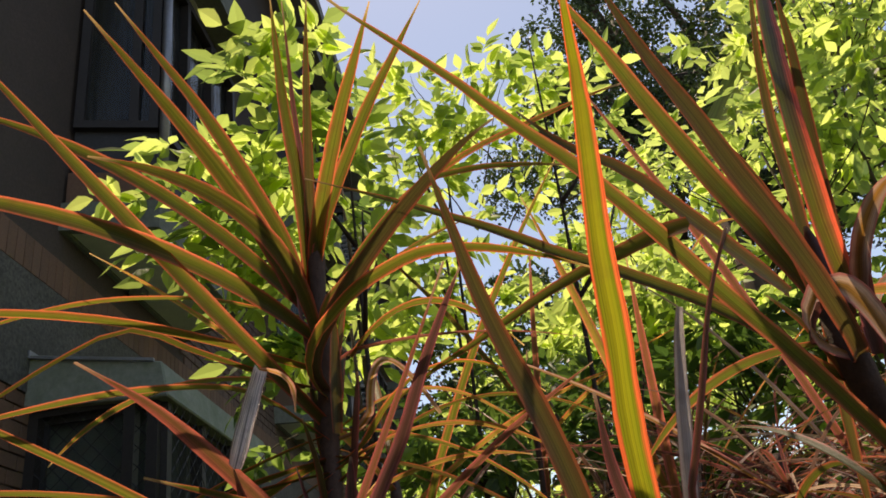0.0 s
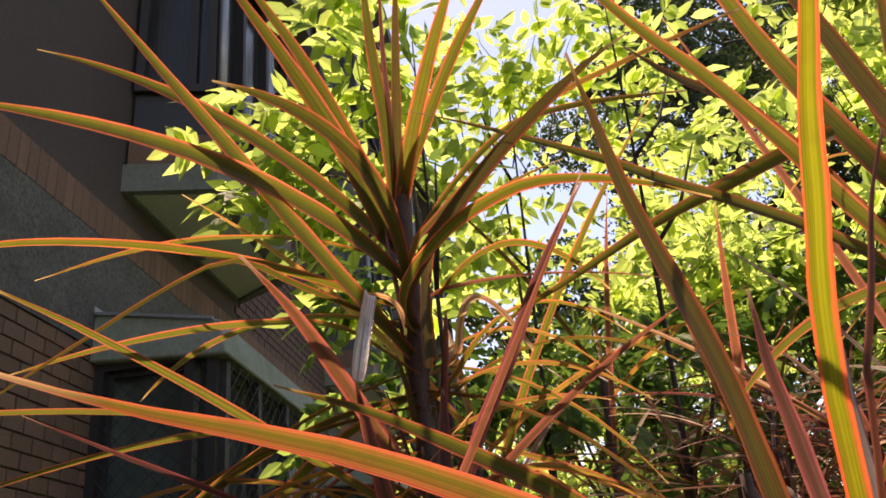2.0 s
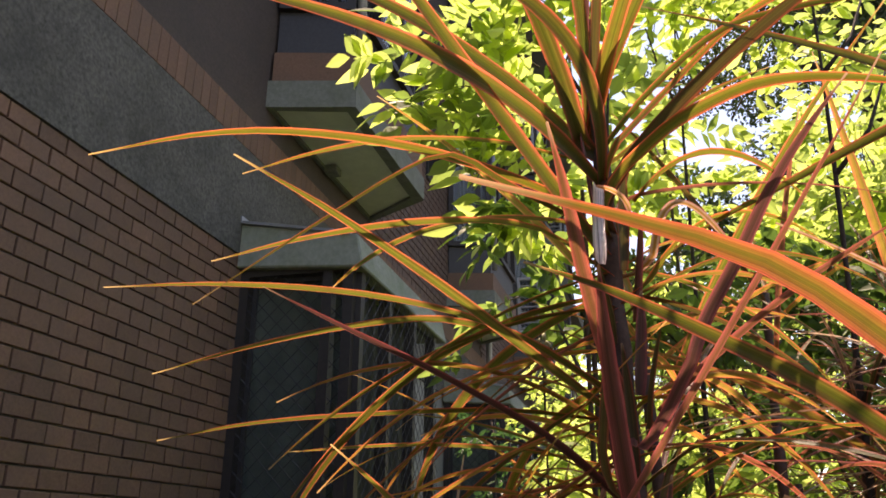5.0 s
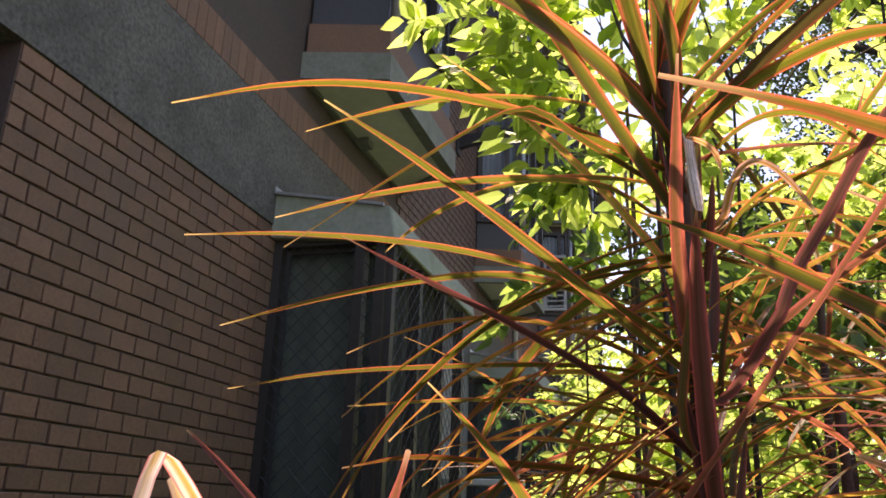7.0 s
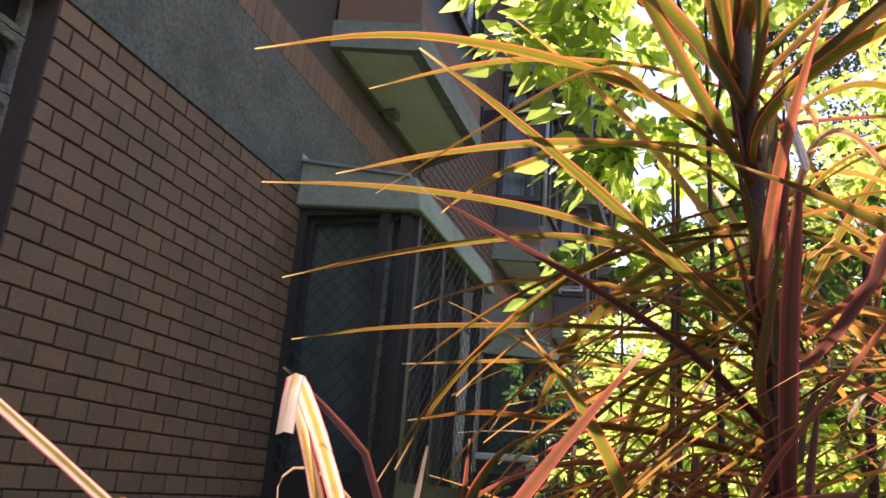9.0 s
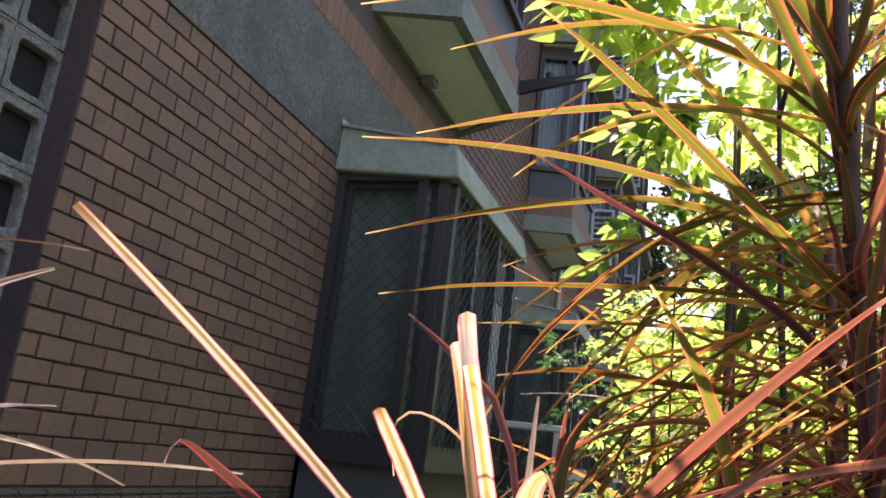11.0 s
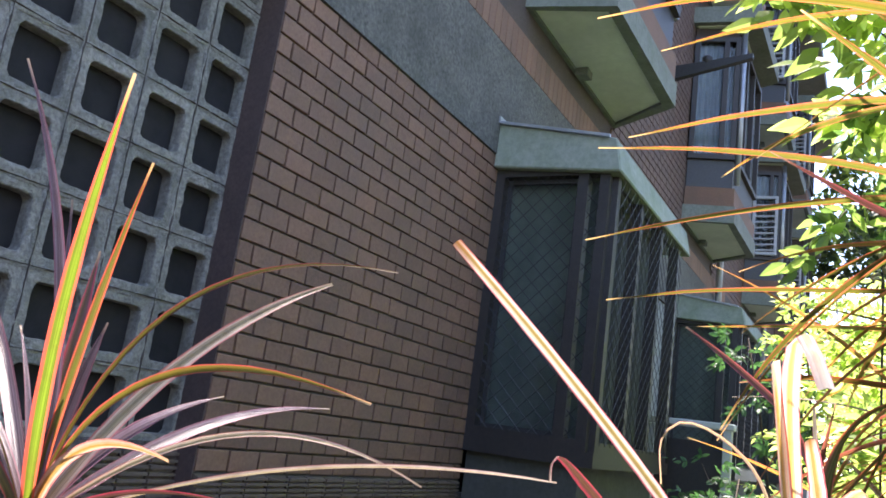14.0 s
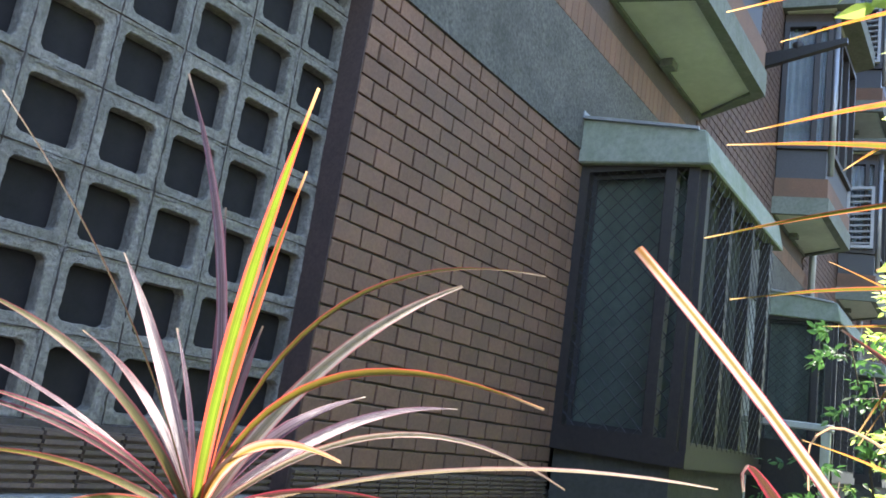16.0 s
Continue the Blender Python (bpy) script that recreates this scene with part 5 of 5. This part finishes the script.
M_FEATHER = leafy("blue_green_leaf", (0.03, 0.075, 0.035), (0.08, 0.16, 0.07), (1.8, 2.2, 1.4), 0.35)
BRIGHT = "airy shrub with bright yellow-green pointed leaflets glowing in the sun"
SIDE_SPRAYS = (
    ((-0.46, -1.72, 1.96), (-0.68, -1.56, 1.91)), ((-0.47, -1.75, 2.00), (-0.69, -1.64, 1.98)), ((-0.53, -1.79, 2.09), (-0.73, -1.75, 2.06)),
    ((-0.55, -1.83, 2.12), (-0.76, -1.77, 2.10)), ((-0.44, -1.74, 1.94), (-0.63, -1.59, 1.85)), ((-0.41, -1.74, 1.89), (-0.60, -1.62, 1.83)),
    ((-0.39, -1.75, 1.85), (-0.56, -1.68, 1.80)), ((-0.38, -1.76, 1.83), (-0.54, -1.72, 1.77)), ((-0.47, -1.78, 1.99), (-0.63, -1.69, 1.91)),
    ((-0.56, -1.85, 2.14), (-0.75, -1.84, 2.11)), ((-0.46, -1.83, 1.99), (-0.64, -1.90, 1.99)), ((-0.48, -1.82, 2.04), (-0.67, -1.79, 2.00)),
    ((-0.44, -1.82, 1.97), (-0.63, -1.77, 1.94)), ((-0.39, -1.86, 1.88), (-0.56, -1.94, 1.88)), ((-0.40, -1.80, 1.89), (-0.57, -1.74, 1.84)),
    ((-0.48, -1.87, 2.03), (-0.68, -1.88, 2.04)),)
SKY_SPRAYS = (
    ((-0.15, -1.96, 2.09), (-0.34, -2.02, 2.20)), ((-0.16, -2.03, 2.10), (-0.41, -2.13, 2.28)), ((-0.16, -2.10, 2.10), (-0.39, -2.18, 2.25)),
    ((-0.18, -2.17, 2.12), (-0.39, -2.24, 2.24)), ((-0.19, -2.23, 2.13), (-0.41, -2.34, 2.23)), ((-0.14, -1.93, 2.07), (-0.39, -1.93, 2.26)),
    ((-0.19, -2.05, 2.15), (-0.40, -1.99, 2.28)), ((-0.20, -2.14, 2.17), (-0.33, -2.06, 2.18)), ((-0.17, -2.24, 2.10), (-0.35, -2.36, 2.14)),
    ((-0.16, -2.27, 2.06), (-0.28, -2.41, 2.02)), ((-0.14, -2.06, 2.07), (-0.27, -2.01, 2.09)), ((-0.12, -2.14, 2.03), (-0.28, -2.25, 2.08)),)
LOW_SPRAYS = (
    ((-0.37, -1.72, 1.59), (-0.47, -1.64, 1.48)), ((-0.41, -1.75, 1.73), (-0.50, -1.68, 1.63)), ((-0.40, -1.77, 1.70), (-0.52, -1.72, 1.70)),)
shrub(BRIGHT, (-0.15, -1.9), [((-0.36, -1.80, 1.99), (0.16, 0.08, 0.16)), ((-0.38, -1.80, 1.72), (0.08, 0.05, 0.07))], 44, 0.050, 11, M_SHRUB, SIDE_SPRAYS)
shrub("twigs with small leaflets coloured for shade beside the tall canes", (-0.25, -1.85), [((-0.34, -1.86, 1.55), (0.12, 0.07, 0.11))], 36, 0.036, 27, M_SHRUBDIM, LOW_SPRAYS)
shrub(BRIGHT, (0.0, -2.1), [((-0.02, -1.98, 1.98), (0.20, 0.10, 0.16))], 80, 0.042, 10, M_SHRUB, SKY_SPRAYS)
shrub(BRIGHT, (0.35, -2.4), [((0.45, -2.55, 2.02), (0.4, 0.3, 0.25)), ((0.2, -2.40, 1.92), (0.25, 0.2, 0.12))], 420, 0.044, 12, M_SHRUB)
shrub("leafy shrub with leaflets coloured darker for half shade", (0.3, -2.5), [((0.05, -2.20, 1.62), (0.3, 0.25, 0.2)), ((0.15, -2.65, 1.6), (0.4, 0.35, 0.35)), ((-0.1, -2.1, 1.45), (0.22, 0.18, 0.2)), ((-0.10, -1.98, 1.62), (0.22, 0.14, 0.2))], 760, 0.042, 26, M_SHRUBDARK)
shrub(BRIGHT, (0.1, -3.0), [((-0.05, -2.80, 1.95), (0.4, 0.35, 0.4)), ((0.0, -3.05, 2.4), (0.45, 0.35, 0.45)), ((-0.2, -2.9, 1.6), (0.3, 0.3, 0.25))], 760, 0.044, 13, M_SHRUB)
shrub("leafy shrub with leaflets coloured darker for half shade", (0.9, -2.2), [((0.9, -2.3, 1.8), (0.45, 0.35, 0.30))], 260, 0.044, 14, M_SHRUBDARK)
shrub(BRIGHT, (0.8, -2.1), [((0.6, -1.95, 1.32), (0.45, 0.28, 0.28)), ((0.3, -2.0, 1.15), (0.4, 0.3, 0.26)), ((1.1, -1.9, 1.25), (0.4, 0.25, 0.3)), ((0.5, -2.35, 1.25), (0.4, 0.3, 0.3))], 950, 0.044, 28, M_SHRUB)
shrub(BRIGHT, (1.6, -2.9), [((1.4, -2.7, 2.3), (0.6, 0.5, 0.5)), ((1.9, -3.1, 3.0), (0.7, 0.6, 0.5)), ((1.3, -3.2, 1.6), (0.6, 0.6, 0.6))], 700, 0.05, 15, M_SHRUB)
shrub(BRIGHT, (2.7, -2.2), [((2.5, -2.0, 1.9), (0.6, 0.35, 0.5)), ((3.2, -2.2, 2.4), (0.6, 0.4, 0.6))], 360, 0.055, 16, M_SHRUB)
shrub(BRIGHT, (0.7, -3.9), [((0.6, -3.6, 3.0), (0.7, 0.6, 0.6)), ((0.9, -4.0, 3.7), (0.8, 0.7, 0.6)), ((0.4, -3.9, 2.2), (0.7, 0.6, 0.6))], 640, 0.052, 17, M_SHRUB)
shrub(BRIGHT, (3.8, -3.4), [((3.6, -3.2, 2.0), (0.9, 0.8, 0.8)), ((4.1, -3.5, 3.2), (0.9, 0.8, 0.8))], 900, 0.06, 18, M_SHRUB)
# lower growth beside the bay: its shadow is put into the blue-green leaf colour
shrub("feathery shrub beside the bay, leaflets coloured dark blue-green for shadow", (1.95, -1.5), [((1.86, -1.24, 1.66), (0.16, 0.07, 0.07)), ((1.92, -1.33, 1.46), (0.22, 0.10, 0.14)), ((2.0, -1.55, 1.32), (0.4, 0.2, 0.24))], 230, 0.036, 19, M_FEATHER)
shrub("small sunlit shrub with yellow-green leaflets beside the bay", (2.1, -1.75), [((2.0, -1.42, 1.69), (0.22, 0.12, 0.10)), ((2.1, -1.62, 1.66), (0.28, 0.16, 0.16)), ((2.15, -1.85, 1.70), (0.3, 0.2, 0.22)), ((2.75, -1.50, 1.96), (0.34, 0.14, 0.2))], 520, 0.042, 23, M_SHRUB)

shrub("low dark green plants at the foot of the bay", (1.8, -1.05), [((1.9, -1.0, 0.86), (0.5, 0.2, 0.2)), ((1.6, -1.16, 0.84), (0.4, 0.2, 0.2)), ((2.6, -1.1, 0.95), (0.5, 0.25, 0.25))], 320, 0.04, 24, M_FEATHER)
shrub("leafy sunlit shrub beyond the second bay", (3.3, -1.9), [((3.1, -1.75, 1.55), (0.5, 0.3, 0.4)), ((3.6, -2.1, 1.9), (0.5, 0.4, 0.5)), ((4.3, -1.9, 1.6), (0.6, 0.4, 0.6)), ((4.2, -1.55, 2.2), (0.4, 0.18, 0.34))], 800, 0.055, 25, M_SHRUB)
LOW = "dense low green planting with small leaves below the canes"
shrub(LOW, (0.5, -1.6), [((0.2, -1.55, 0.70), (0.5, 0.3, 0.38)), ((0.9, -1.72, 0.75), (0.6, 0.28, 0.4)), ((-0.1, -1.9, 0.80), (0.4, 0.4, 0.4)), ((0.6, -1.9, 0.95), (0.6, 0.45, 0.5))], 1000, 0.036, 20, M_SHRUB)
shrub(LOW, (1.9, -1.4), [((1.7, -1.9, 0.8), (0.6, 0.3, 0.45)), ((2.4, -1.55, 0.72), (0.6, 0.3, 0.32)), ((1.5, -2.1, 1.0), (0.6, 0.5, 0.55)), ((4.0, -1.5, 1.0), (0.8, 0.5, 0.6))], 800, 0.042, 21, M_SHRUB)
shrub(LOW, (-0.1, -2.9), [((-0.2, -2.5, 0.8), (0.5, 0.5, 0.5)), ((-0.3, -3.2, 0.9), (0.5, 0.6, 0.6)), ((0.5, -2.6, 0.9), (0.6, 0.6, 0.6)), ((-0.05, -2.35, 1.2), (0.35, 0.25, 0.3)), ((0.2, -2.65, 1.35), (0.4, 0.3, 0.25))], 1300, 0.040, 22, M_SHRUBDIM)

shrub(BRIGHT, (1.7, -2.0), [((1.55, -1.82, 1.42), (0.4, 0.24, 0.26)), ((1.9, -2.25, 1.52), (0.4, 0.3, 0.3)), ((1.35, -2.2, 1.36), (0.35, 0.28, 0.24)), ((2.4, -1.75, 1.45), (0.4, 0.22, 0.28))], 1100, 0.046, 29, M_SHRUB)

HEDGE = "broad leafy shrub closing the garden further off"
for hx, hy, hz, seed in ((5.2, -2.3, 1.2, 51), (6.6, -3.9, 1.6, 52), (4.6, -5.4, 1.7, 53), (2.4, -5.0, 1.7, 54), (8.6, -2.4, 1.4, 55), (10.5, -4.4, 1.8, 56), (1.0, -5.6, 1.8, 57)):
    shrub(HEDGE, (hx, hy), [((hx, hy, hz * 0.55), (1.1, 0.8, 0.8)), ((hx + 0.3, hy - 0.4, hz + 0.5), (1.0, 0.8, 0.7))], 900, 0.08, seed, M_SHRUBDIM)


def tree(label, foot, height, spread, count, leaf, seed):
    """A tapered trunk with limbs and a crown of many small clumps with gaps."""
    r = random.Random(seed)
    t = thing("tree", label, "tree", "background trees", (*foot, 0))
    bm = bmesh.new()
    tube(bm, [(0, 0, 0), (0.1, 0.05, height * 0.3), (-0.05, 0.1, height * 0.6), (0.1, 0, height * 0.92)], [height * 0.022, height * 0.017, height * 0.011, height * 0.003], 10)
    part("trunk", bm, M_CANE, t)
    items = []
    for i in range(16):
        a = i * 2.4 + r.uniform(-0.3, 0.3)
        z = height * r.uniform(0.35, 0.85)
        reach = spread * (1.1 - abs(z / height - 0.6)) * r.uniform(0.6, 1.0)
        e = Vector((math.cos(a) * reach, math.sin(a) * reach, z + reach * r.uniform(0.1, 0.6)))
        part("limb", tube(bmesh.new(), [(0, 0, z - reach * 0.2), (e.x * 0.5, e.y * 0.5, z + reach * 0.15), tuple(e)], [height * 0.008, height * 0.005, height * 0.0015], 6), M_CANE, t)
        for j in range(5):
            c = e + rand_dir(r) * reach * 0.35
            cr = reach * r.uniform(0.16, 0.32)
            for k in range(count // 80):
                o = rand_dir(r)
                items.append((c + Vector((o.x, o.y, o.z * 0.7)) * cr * r.uniform(0.2, 1) ** 0.5, rand_dir(r), rand_dir(r), leaf * r.uniform(0.7, 1.3), leaf * 0.3))
    leaf_mesh("crown", items, M_TREE, t)
    return t


FAR = "tall dark-leaved tree against the bright sky"
tree(FAR, (11.0, -5.9), 13.5, 2.3, 26000, 0.085, 31)
tree(FAR, (13.0, -8.5), 15.0, 4.5, 30000, 0.11, 32)
tree(FAR, (7.5, -8.0), 10.0, 3.2, 26000, 0.08, 33)
tree(FAR, (20.0, -2.5), 9.0, 3.5, 7000, 0.2, 34)
tree(FAR, (24.0, -6.0), 12.0, 4.5, 7000, 0.25, 35)
tree(FAR, (5.0, -12.0), 9.0, 4.0, 7000, 0.16, 36)


def banana_leaf(foot, z):
    """A broad smooth leaf on a thick stalk behind the shrubs."""
    t = thing("banana_plant", "banana plant with one broad smooth dark green leaf", "plant", "", (*foot, 0))
    part("stalk", tube(bmesh.new(), [(0, 0, 0), (0.03, 0.02, z * 0.6), (0.0, 0.1, z)], [0.07, 0.05, 0.02], 10), M_STEM, t)
    pts = glide(((0, 0.1, z - 0.02), (0.05, -0.25, z + 0.35), (0.1, -0.7, z + 0.40), (0.1, -1.1, z + 0.15)), 20)
    part("leaf", strap(pts, 0.42, 5, 0.9, 0.1), M_BROAD, t)


M_BROAD = blade_mat("broad_green_leaf", (0.16, 0.22, 0.04), (0.05, 0.10, 0.02), (0.06, 0.11, 0.02), (1.8, 2.0, 1.0), 0.4)
banana_leaf((0.95, -3.1), 2.75)

# ---- pieces of the walls ----
def shared(name, bm, mat):
    return mesh_of(name, bm, mat)


def piece(name, me, parent, m):
    ob = bpy.data.objects.new(name, me)
    scene.collection.objects.link(ob)
    ob.parent = parent
    ob.matrix_basis = m
    return ob


def tile_bm(w, h, seed):
    rng = random.Random(seed)
    bm = bm_box(0, w, -0.004, 0.014, 0, h)
    es = [e for e in bm.edges if all(v.co.y < 0 for v in e.verts)]
    bmesh.ops.bevel(bm, geom=es, offset=0.002, segments=1, affect="EDGES")
    for v in bm.verts:
        v.co.x += rng.uniform(-0.0012, 0.0012)
        v.co.z += rng.uniform(-0.0012, 0.0012)
    return bm


JOINT = 0.0075
M_RETURN = surface("return_shade_brown", (0.045, 0.028, 0.024), (0.085, 0.055, 0.047), (0.03, 0.025, 0.022), 80, 0.85, 0.4, 0.002)
full_tiles = [shared("brick_full", tile_bm(TILE_U - JOINT, TILE_V - JOINT, s), M_BRICK) for s in range(4)]
half_tiles = [shared("brick_half", tile_bm(TILE_U / 2 - JOINT, TILE_V - JOINT, s + 9), M_BRICK) for s in range(3)]
rng = random.Random(3)
for row in range(23):
    z = TILE_TOP - (row + 1) * TILE_V
    x = 0.0
    cells = [(TILE_U, full_tiles)] * 12 + [(TILE_U / 2, half_tiles)]
    if row % 2:
        cells = [(TILE_U / 2, half_tiles)] + [(TILE_U, full_tiles)] * 12
    for w, kinds in cells:
        m = Matrix.Translation((x + JOINT / 2, rng.uniform(-0.0012, 0.0012), z + JOINT / 2)) @ Matrix.Rotation(rng.uniform(-0.006, 0.006), 4, "Y") @ Matrix.Rotation(rng.uniform(-0.012, 0.012), 4, "Z")
        piece("brick", rng.choice(kinds), wall_brick, m)
        x += w
# return of the tiled wall beside the blocks; the recess's shade is in its colour
structure("wall_return", bm_box(-0.004, 0.0, -0.002, 0.10, 0.83, TILE_TOP), M_RETURN, "side of the tiled wall with recess shade in its brown colour")


def block_bm(seed):
    """Hollow square screen block: rounded opening, crumbled edges, open at the back."""
    rng = random.Random(seed)
    s, hole, n = 0.0975, 0.0705 + rng.uniform(-0.002, 0.003), 40
    inner, outer = [], []
    for i in range(n):
        a = 2 * math.pi * (i + 0.5) / n
        c, q = math.cos(a), math.sin(a)
        f = (abs(c) ** 10.0 + abs(q) ** 10.0) ** (-1 / 10.0)
        inner.append((hole * f * c, hole * f * q))
        g = 1 / max(abs(c), abs(q))
        outer.append((s * g * c, s * g * q))
    bm = bmesh.new()

    def ring(pts, y, k, amount):
        out = []
        for i, p in enumerate(pts):
            w = amount * noise.noise(Vector((p[0] * 55, p[1] * 55, seed * 3.1 + y * 90)))
            r = rng.uniform(-amount, amount) * 0.45
            out.append(bm.verts.new((p[0] * (k + (w + r) * 9), y + (w - r) * 0.8, p[1] * (k + (w + r) * 9))))
        return out
    rings = [ring(outer, 0.042, 1.0, 0.0), ring(outer, 0.006, 1.0, 0.0006), ring(outer, 0.0, 0.985, 0.0016),
             ring([((a[0] + b[0]) / 2, (a[1] + b[1]) / 2) for a, b in zip(inner, outer)], -0.001, 1.0, 0.003),
             ring(inner, 0.0, 1.03, 0.003), ring(inner, 0.004, 1.0, 0.003), ring(inner, 0.02, 1.0, 0.0015), ring(inner, 0.042, 1.0, 0.001)]
    for a, b in zip(rings, rings[1:] + rings[:1]):
        for i in range(n):
            bm.faces.new((a[i], a[(i + 1) % n], b[(i + 1) % n], b[i]))
    bmesh.ops.recalc_face_normals(bm, faces=bm.faces[:])
    return bm


def mortar_run(bm, rng, a, b, y, half):
    """A crumbly mortar bead between two points of the wall."""
    a, b = Vector((a[0], y, a[1])), Vector((b[0], y, b[1]))
    d = (b - a)
    k = max(int(d.length / 0.02), 2)
    side = Vector((-d.z, 0, d.x)).normalized()
    prev = None
    for i in range(k + 1):
        c = a + d * (i / k)
        row = [bm.verts.new(c + side * (half * e * rng.uniform(0.6, 1.5)) + Vector((0, dy + rng.uniform(-0.003, 0.003), 0))) for e, dy in ((-1, 0.006), (-0.45, 0.0), (0.45, 0.0), (1, 0.006))]
        if prev:
            for j in range(3):
                bm.faces.new((prev[j], prev[j + 1], row[j + 1], row[j]))
        prev = row


BLOCK, BLOCK_X, BLOCK_Z, BLOCK_Y = 0.2, 0.014, 0.985, 0.10
# near-black sheet behind the blocks: the shade inside the holes is its colour
M_HOLESHADE = surface("hole_shade_sheet", (0.006, 0.006, 0.006), (0.020, 0.018, 0.018), (0.012, 0.012, 0.012), 14, 0.95, 0.3, 0.002, stain_scale=7)
wall_blocks = structure("wall_blocks", bm_box(-6.0, 0.0, BLOCK_Y + 0.043, BLOCK_Y + 0.07, 0.83, TILE_TOP), M_HOLESHADE, "screen wall of hollow grey concrete blocks")
joints = bmesh.new()
jr = random.Random(17)
for c in range(14):
    mortar_run(joints, jr, (BLOCK_X - c * BLOCK, BLOCK_Z), (BLOCK_X - c * BLOCK, TILE_TOP), BLOCK_Y - 0.003, 0.012)
for r in range(9):
    mortar_run(joints, jr, (BLOCK_X - 2.8, BLOCK_Z + r * BLOCK), (BLOCK_X, BLOCK_Z + r * BLOCK), BLOCK_Y - 0.002, 0.012)
cracks = bmesh.new()
for c in range(14):
    mortar_run(cracks, jr, (BLOCK_X - c * BLOCK + 0.004, BLOCK_Z), (BLOCK_X - c * BLOCK - 0.003, TILE_TOP), BLOCK_Y - 0.0062, 0.0017)
for r in range(9):
    mortar_run(cracks, jr, (BLOCK_X - 2.8, BLOCK_Z + r * BLOCK - 0.003), (BLOCK_X, BLOCK_Z + r * BLOCK + 0.004), BLOCK_Y - 0.0055, 0.0017)
bmesh.ops.recalc_face_normals(cracks, faces=cracks.faces[:])
tagged(part("joint_line", cracks, M_MORTAR, wall_blocks), "dark crack lines in the joints", kind="stuff")
bmesh.ops.recalc_face_normals(joints, faces=joints.faces[:])
tagged(part("mortar", joints, M_BLOCKJOINT, wall_blocks), "crumbly grey mortar beads", kind="stuff")
blocks = [shared("screen_block", block_bm(s), M_BLOCK) for s in range(6)]
rng = random.Random(8)
for c in range(13):
    for r in range(8):
        m = Matrix.Translation((BLOCK_X - (c + 0.5) * BLOCK, BLOCK_Y + rng.uniform(-0.003, 0.003), BLOCK_Z + (r + 0.5) * BLOCK)) @ Matrix.Rotation(rng.uniform(-0.012, 0.012), 4, "Y") @ Matrix.Rotation(rng.uniform(-0.01, 0.01), 4, "Z") @ Matrix.Rotation(rng.choice((0, 90, 180, 270)) * math.pi / 180, 4, "Y")
        piece("block", rng.choice(blocks), wall_blocks, m)
part("top_joint", bm_box(-6.0, 0.0, BLOCK_Y + 0.01, BLOCK_Y + 0.09, BLOCK_Z + 8 * BLOCK - 0.06, TILE_TOP + 0.02), M_BLOCK, wall_blocks)


def rib_bm(w, h, n):
    bm = bm_box(0, w, 0.0, 0.012, 0, h)
    st = h / n
    for i in range(n):
        box(bm, 0.0, w, -0.012, 0.0, i * st + st * 0.24, i * st + st * 0.76)
    return bm


rib_low = structure("wall_ribbed", bm_box(-6.0, 0.0, BLOCK_Y - 0.02, BLOCK_Y + 0.2, 0.825, 0.985), M_MORTAR, "band of ribbed buff tiles below the blocks")
rib_tile = shared("ribbed", rib_bm(0.098, 0.135, 7), M_RIB)
for i in range(26):
    piece("ribbed_tile", rib_tile, rib_low, Matrix.Translation((-0.104 - i * 0.106, BLOCK_Y - 0.032, 0.836)))
rib_right = structure("wall_ribbed_right", bm_box(0.0, WALL_X1, 0.004, 0.2, 0.825, 0.92), M_MORTAR, "band of ribbed buff tiles below the red tiles")
rib_tile2 = shared("ribbed_small", rib_bm(0.098, 0.085, 5), M_RIB)
for i in range(16):
    piece("ribbed_tile", rib_tile2, rib_right, Matrix.Translation((0.006 + i * 0.106, -0.008, 0.83)))
# strip of upright bricks between the concrete bands
strip_tile = shared("brick_strip", tile_bm(0.0680, 0.180, 5), M_BRICK)
for i in range(150):
    piece("brick", strip_tile, wall_strip, Matrix.Translation((-2.0 + i * 0.0705, -0.006, 3.106)))

M_FACING = surface("facing_brick", (0.095, 0.058, 0.045), (0.15, 0.092, 0.070), (0.07, 0.055, 0.048), 60, 0.85, 0.4, 0.002)
# brick facing of the upper wall between the bays, too far off to pick single bricks
vs, fs = [], []
frng = random.Random(12)
for span in range(3):
    x_from = 3.58 + BAY_STEP * span
    for row in range(37):
        z = 3.30 + row * TILE_V
        for col in range(18):
            x = x_from + (col - (0.5 if row % 2 else 0.0)) * TILE_U
            y = 0.010 + frng.uniform(-0.001, 0.001)
            k = len(vs)
            for yy, e in ((y, 0.002), (0.0215, 0.0)):
                vs += [(x + JOINT / 2 + e, yy, z + JOINT / 2 + e), (x + TILE_U - JOINT / 2 - e, yy, z + JOINT / 2 + e), (x + TILE_U - JOINT / 2 - e, yy, z + TILE_V - JOINT / 2 - e), (x + JOINT / 2 + e, yy, z + TILE_V - JOINT / 2 - e)]
            fs.append((k, k + 1, k + 2, k + 3))
            fs += [(k + i, k + 4 + i, k + 4 + (i + 1) % 4, k + (i + 1) % 4) for i in range(4)]
facing = bpy.data.meshes.new("brick_facing")
facing.from_pydata(vs, [], fs)
facing.materials.append(M_FACING)
facing_ob = new("brick_facing", facing)
facing_ob.parent = wall_upper
tagged(facing_ob, kind="stuff")
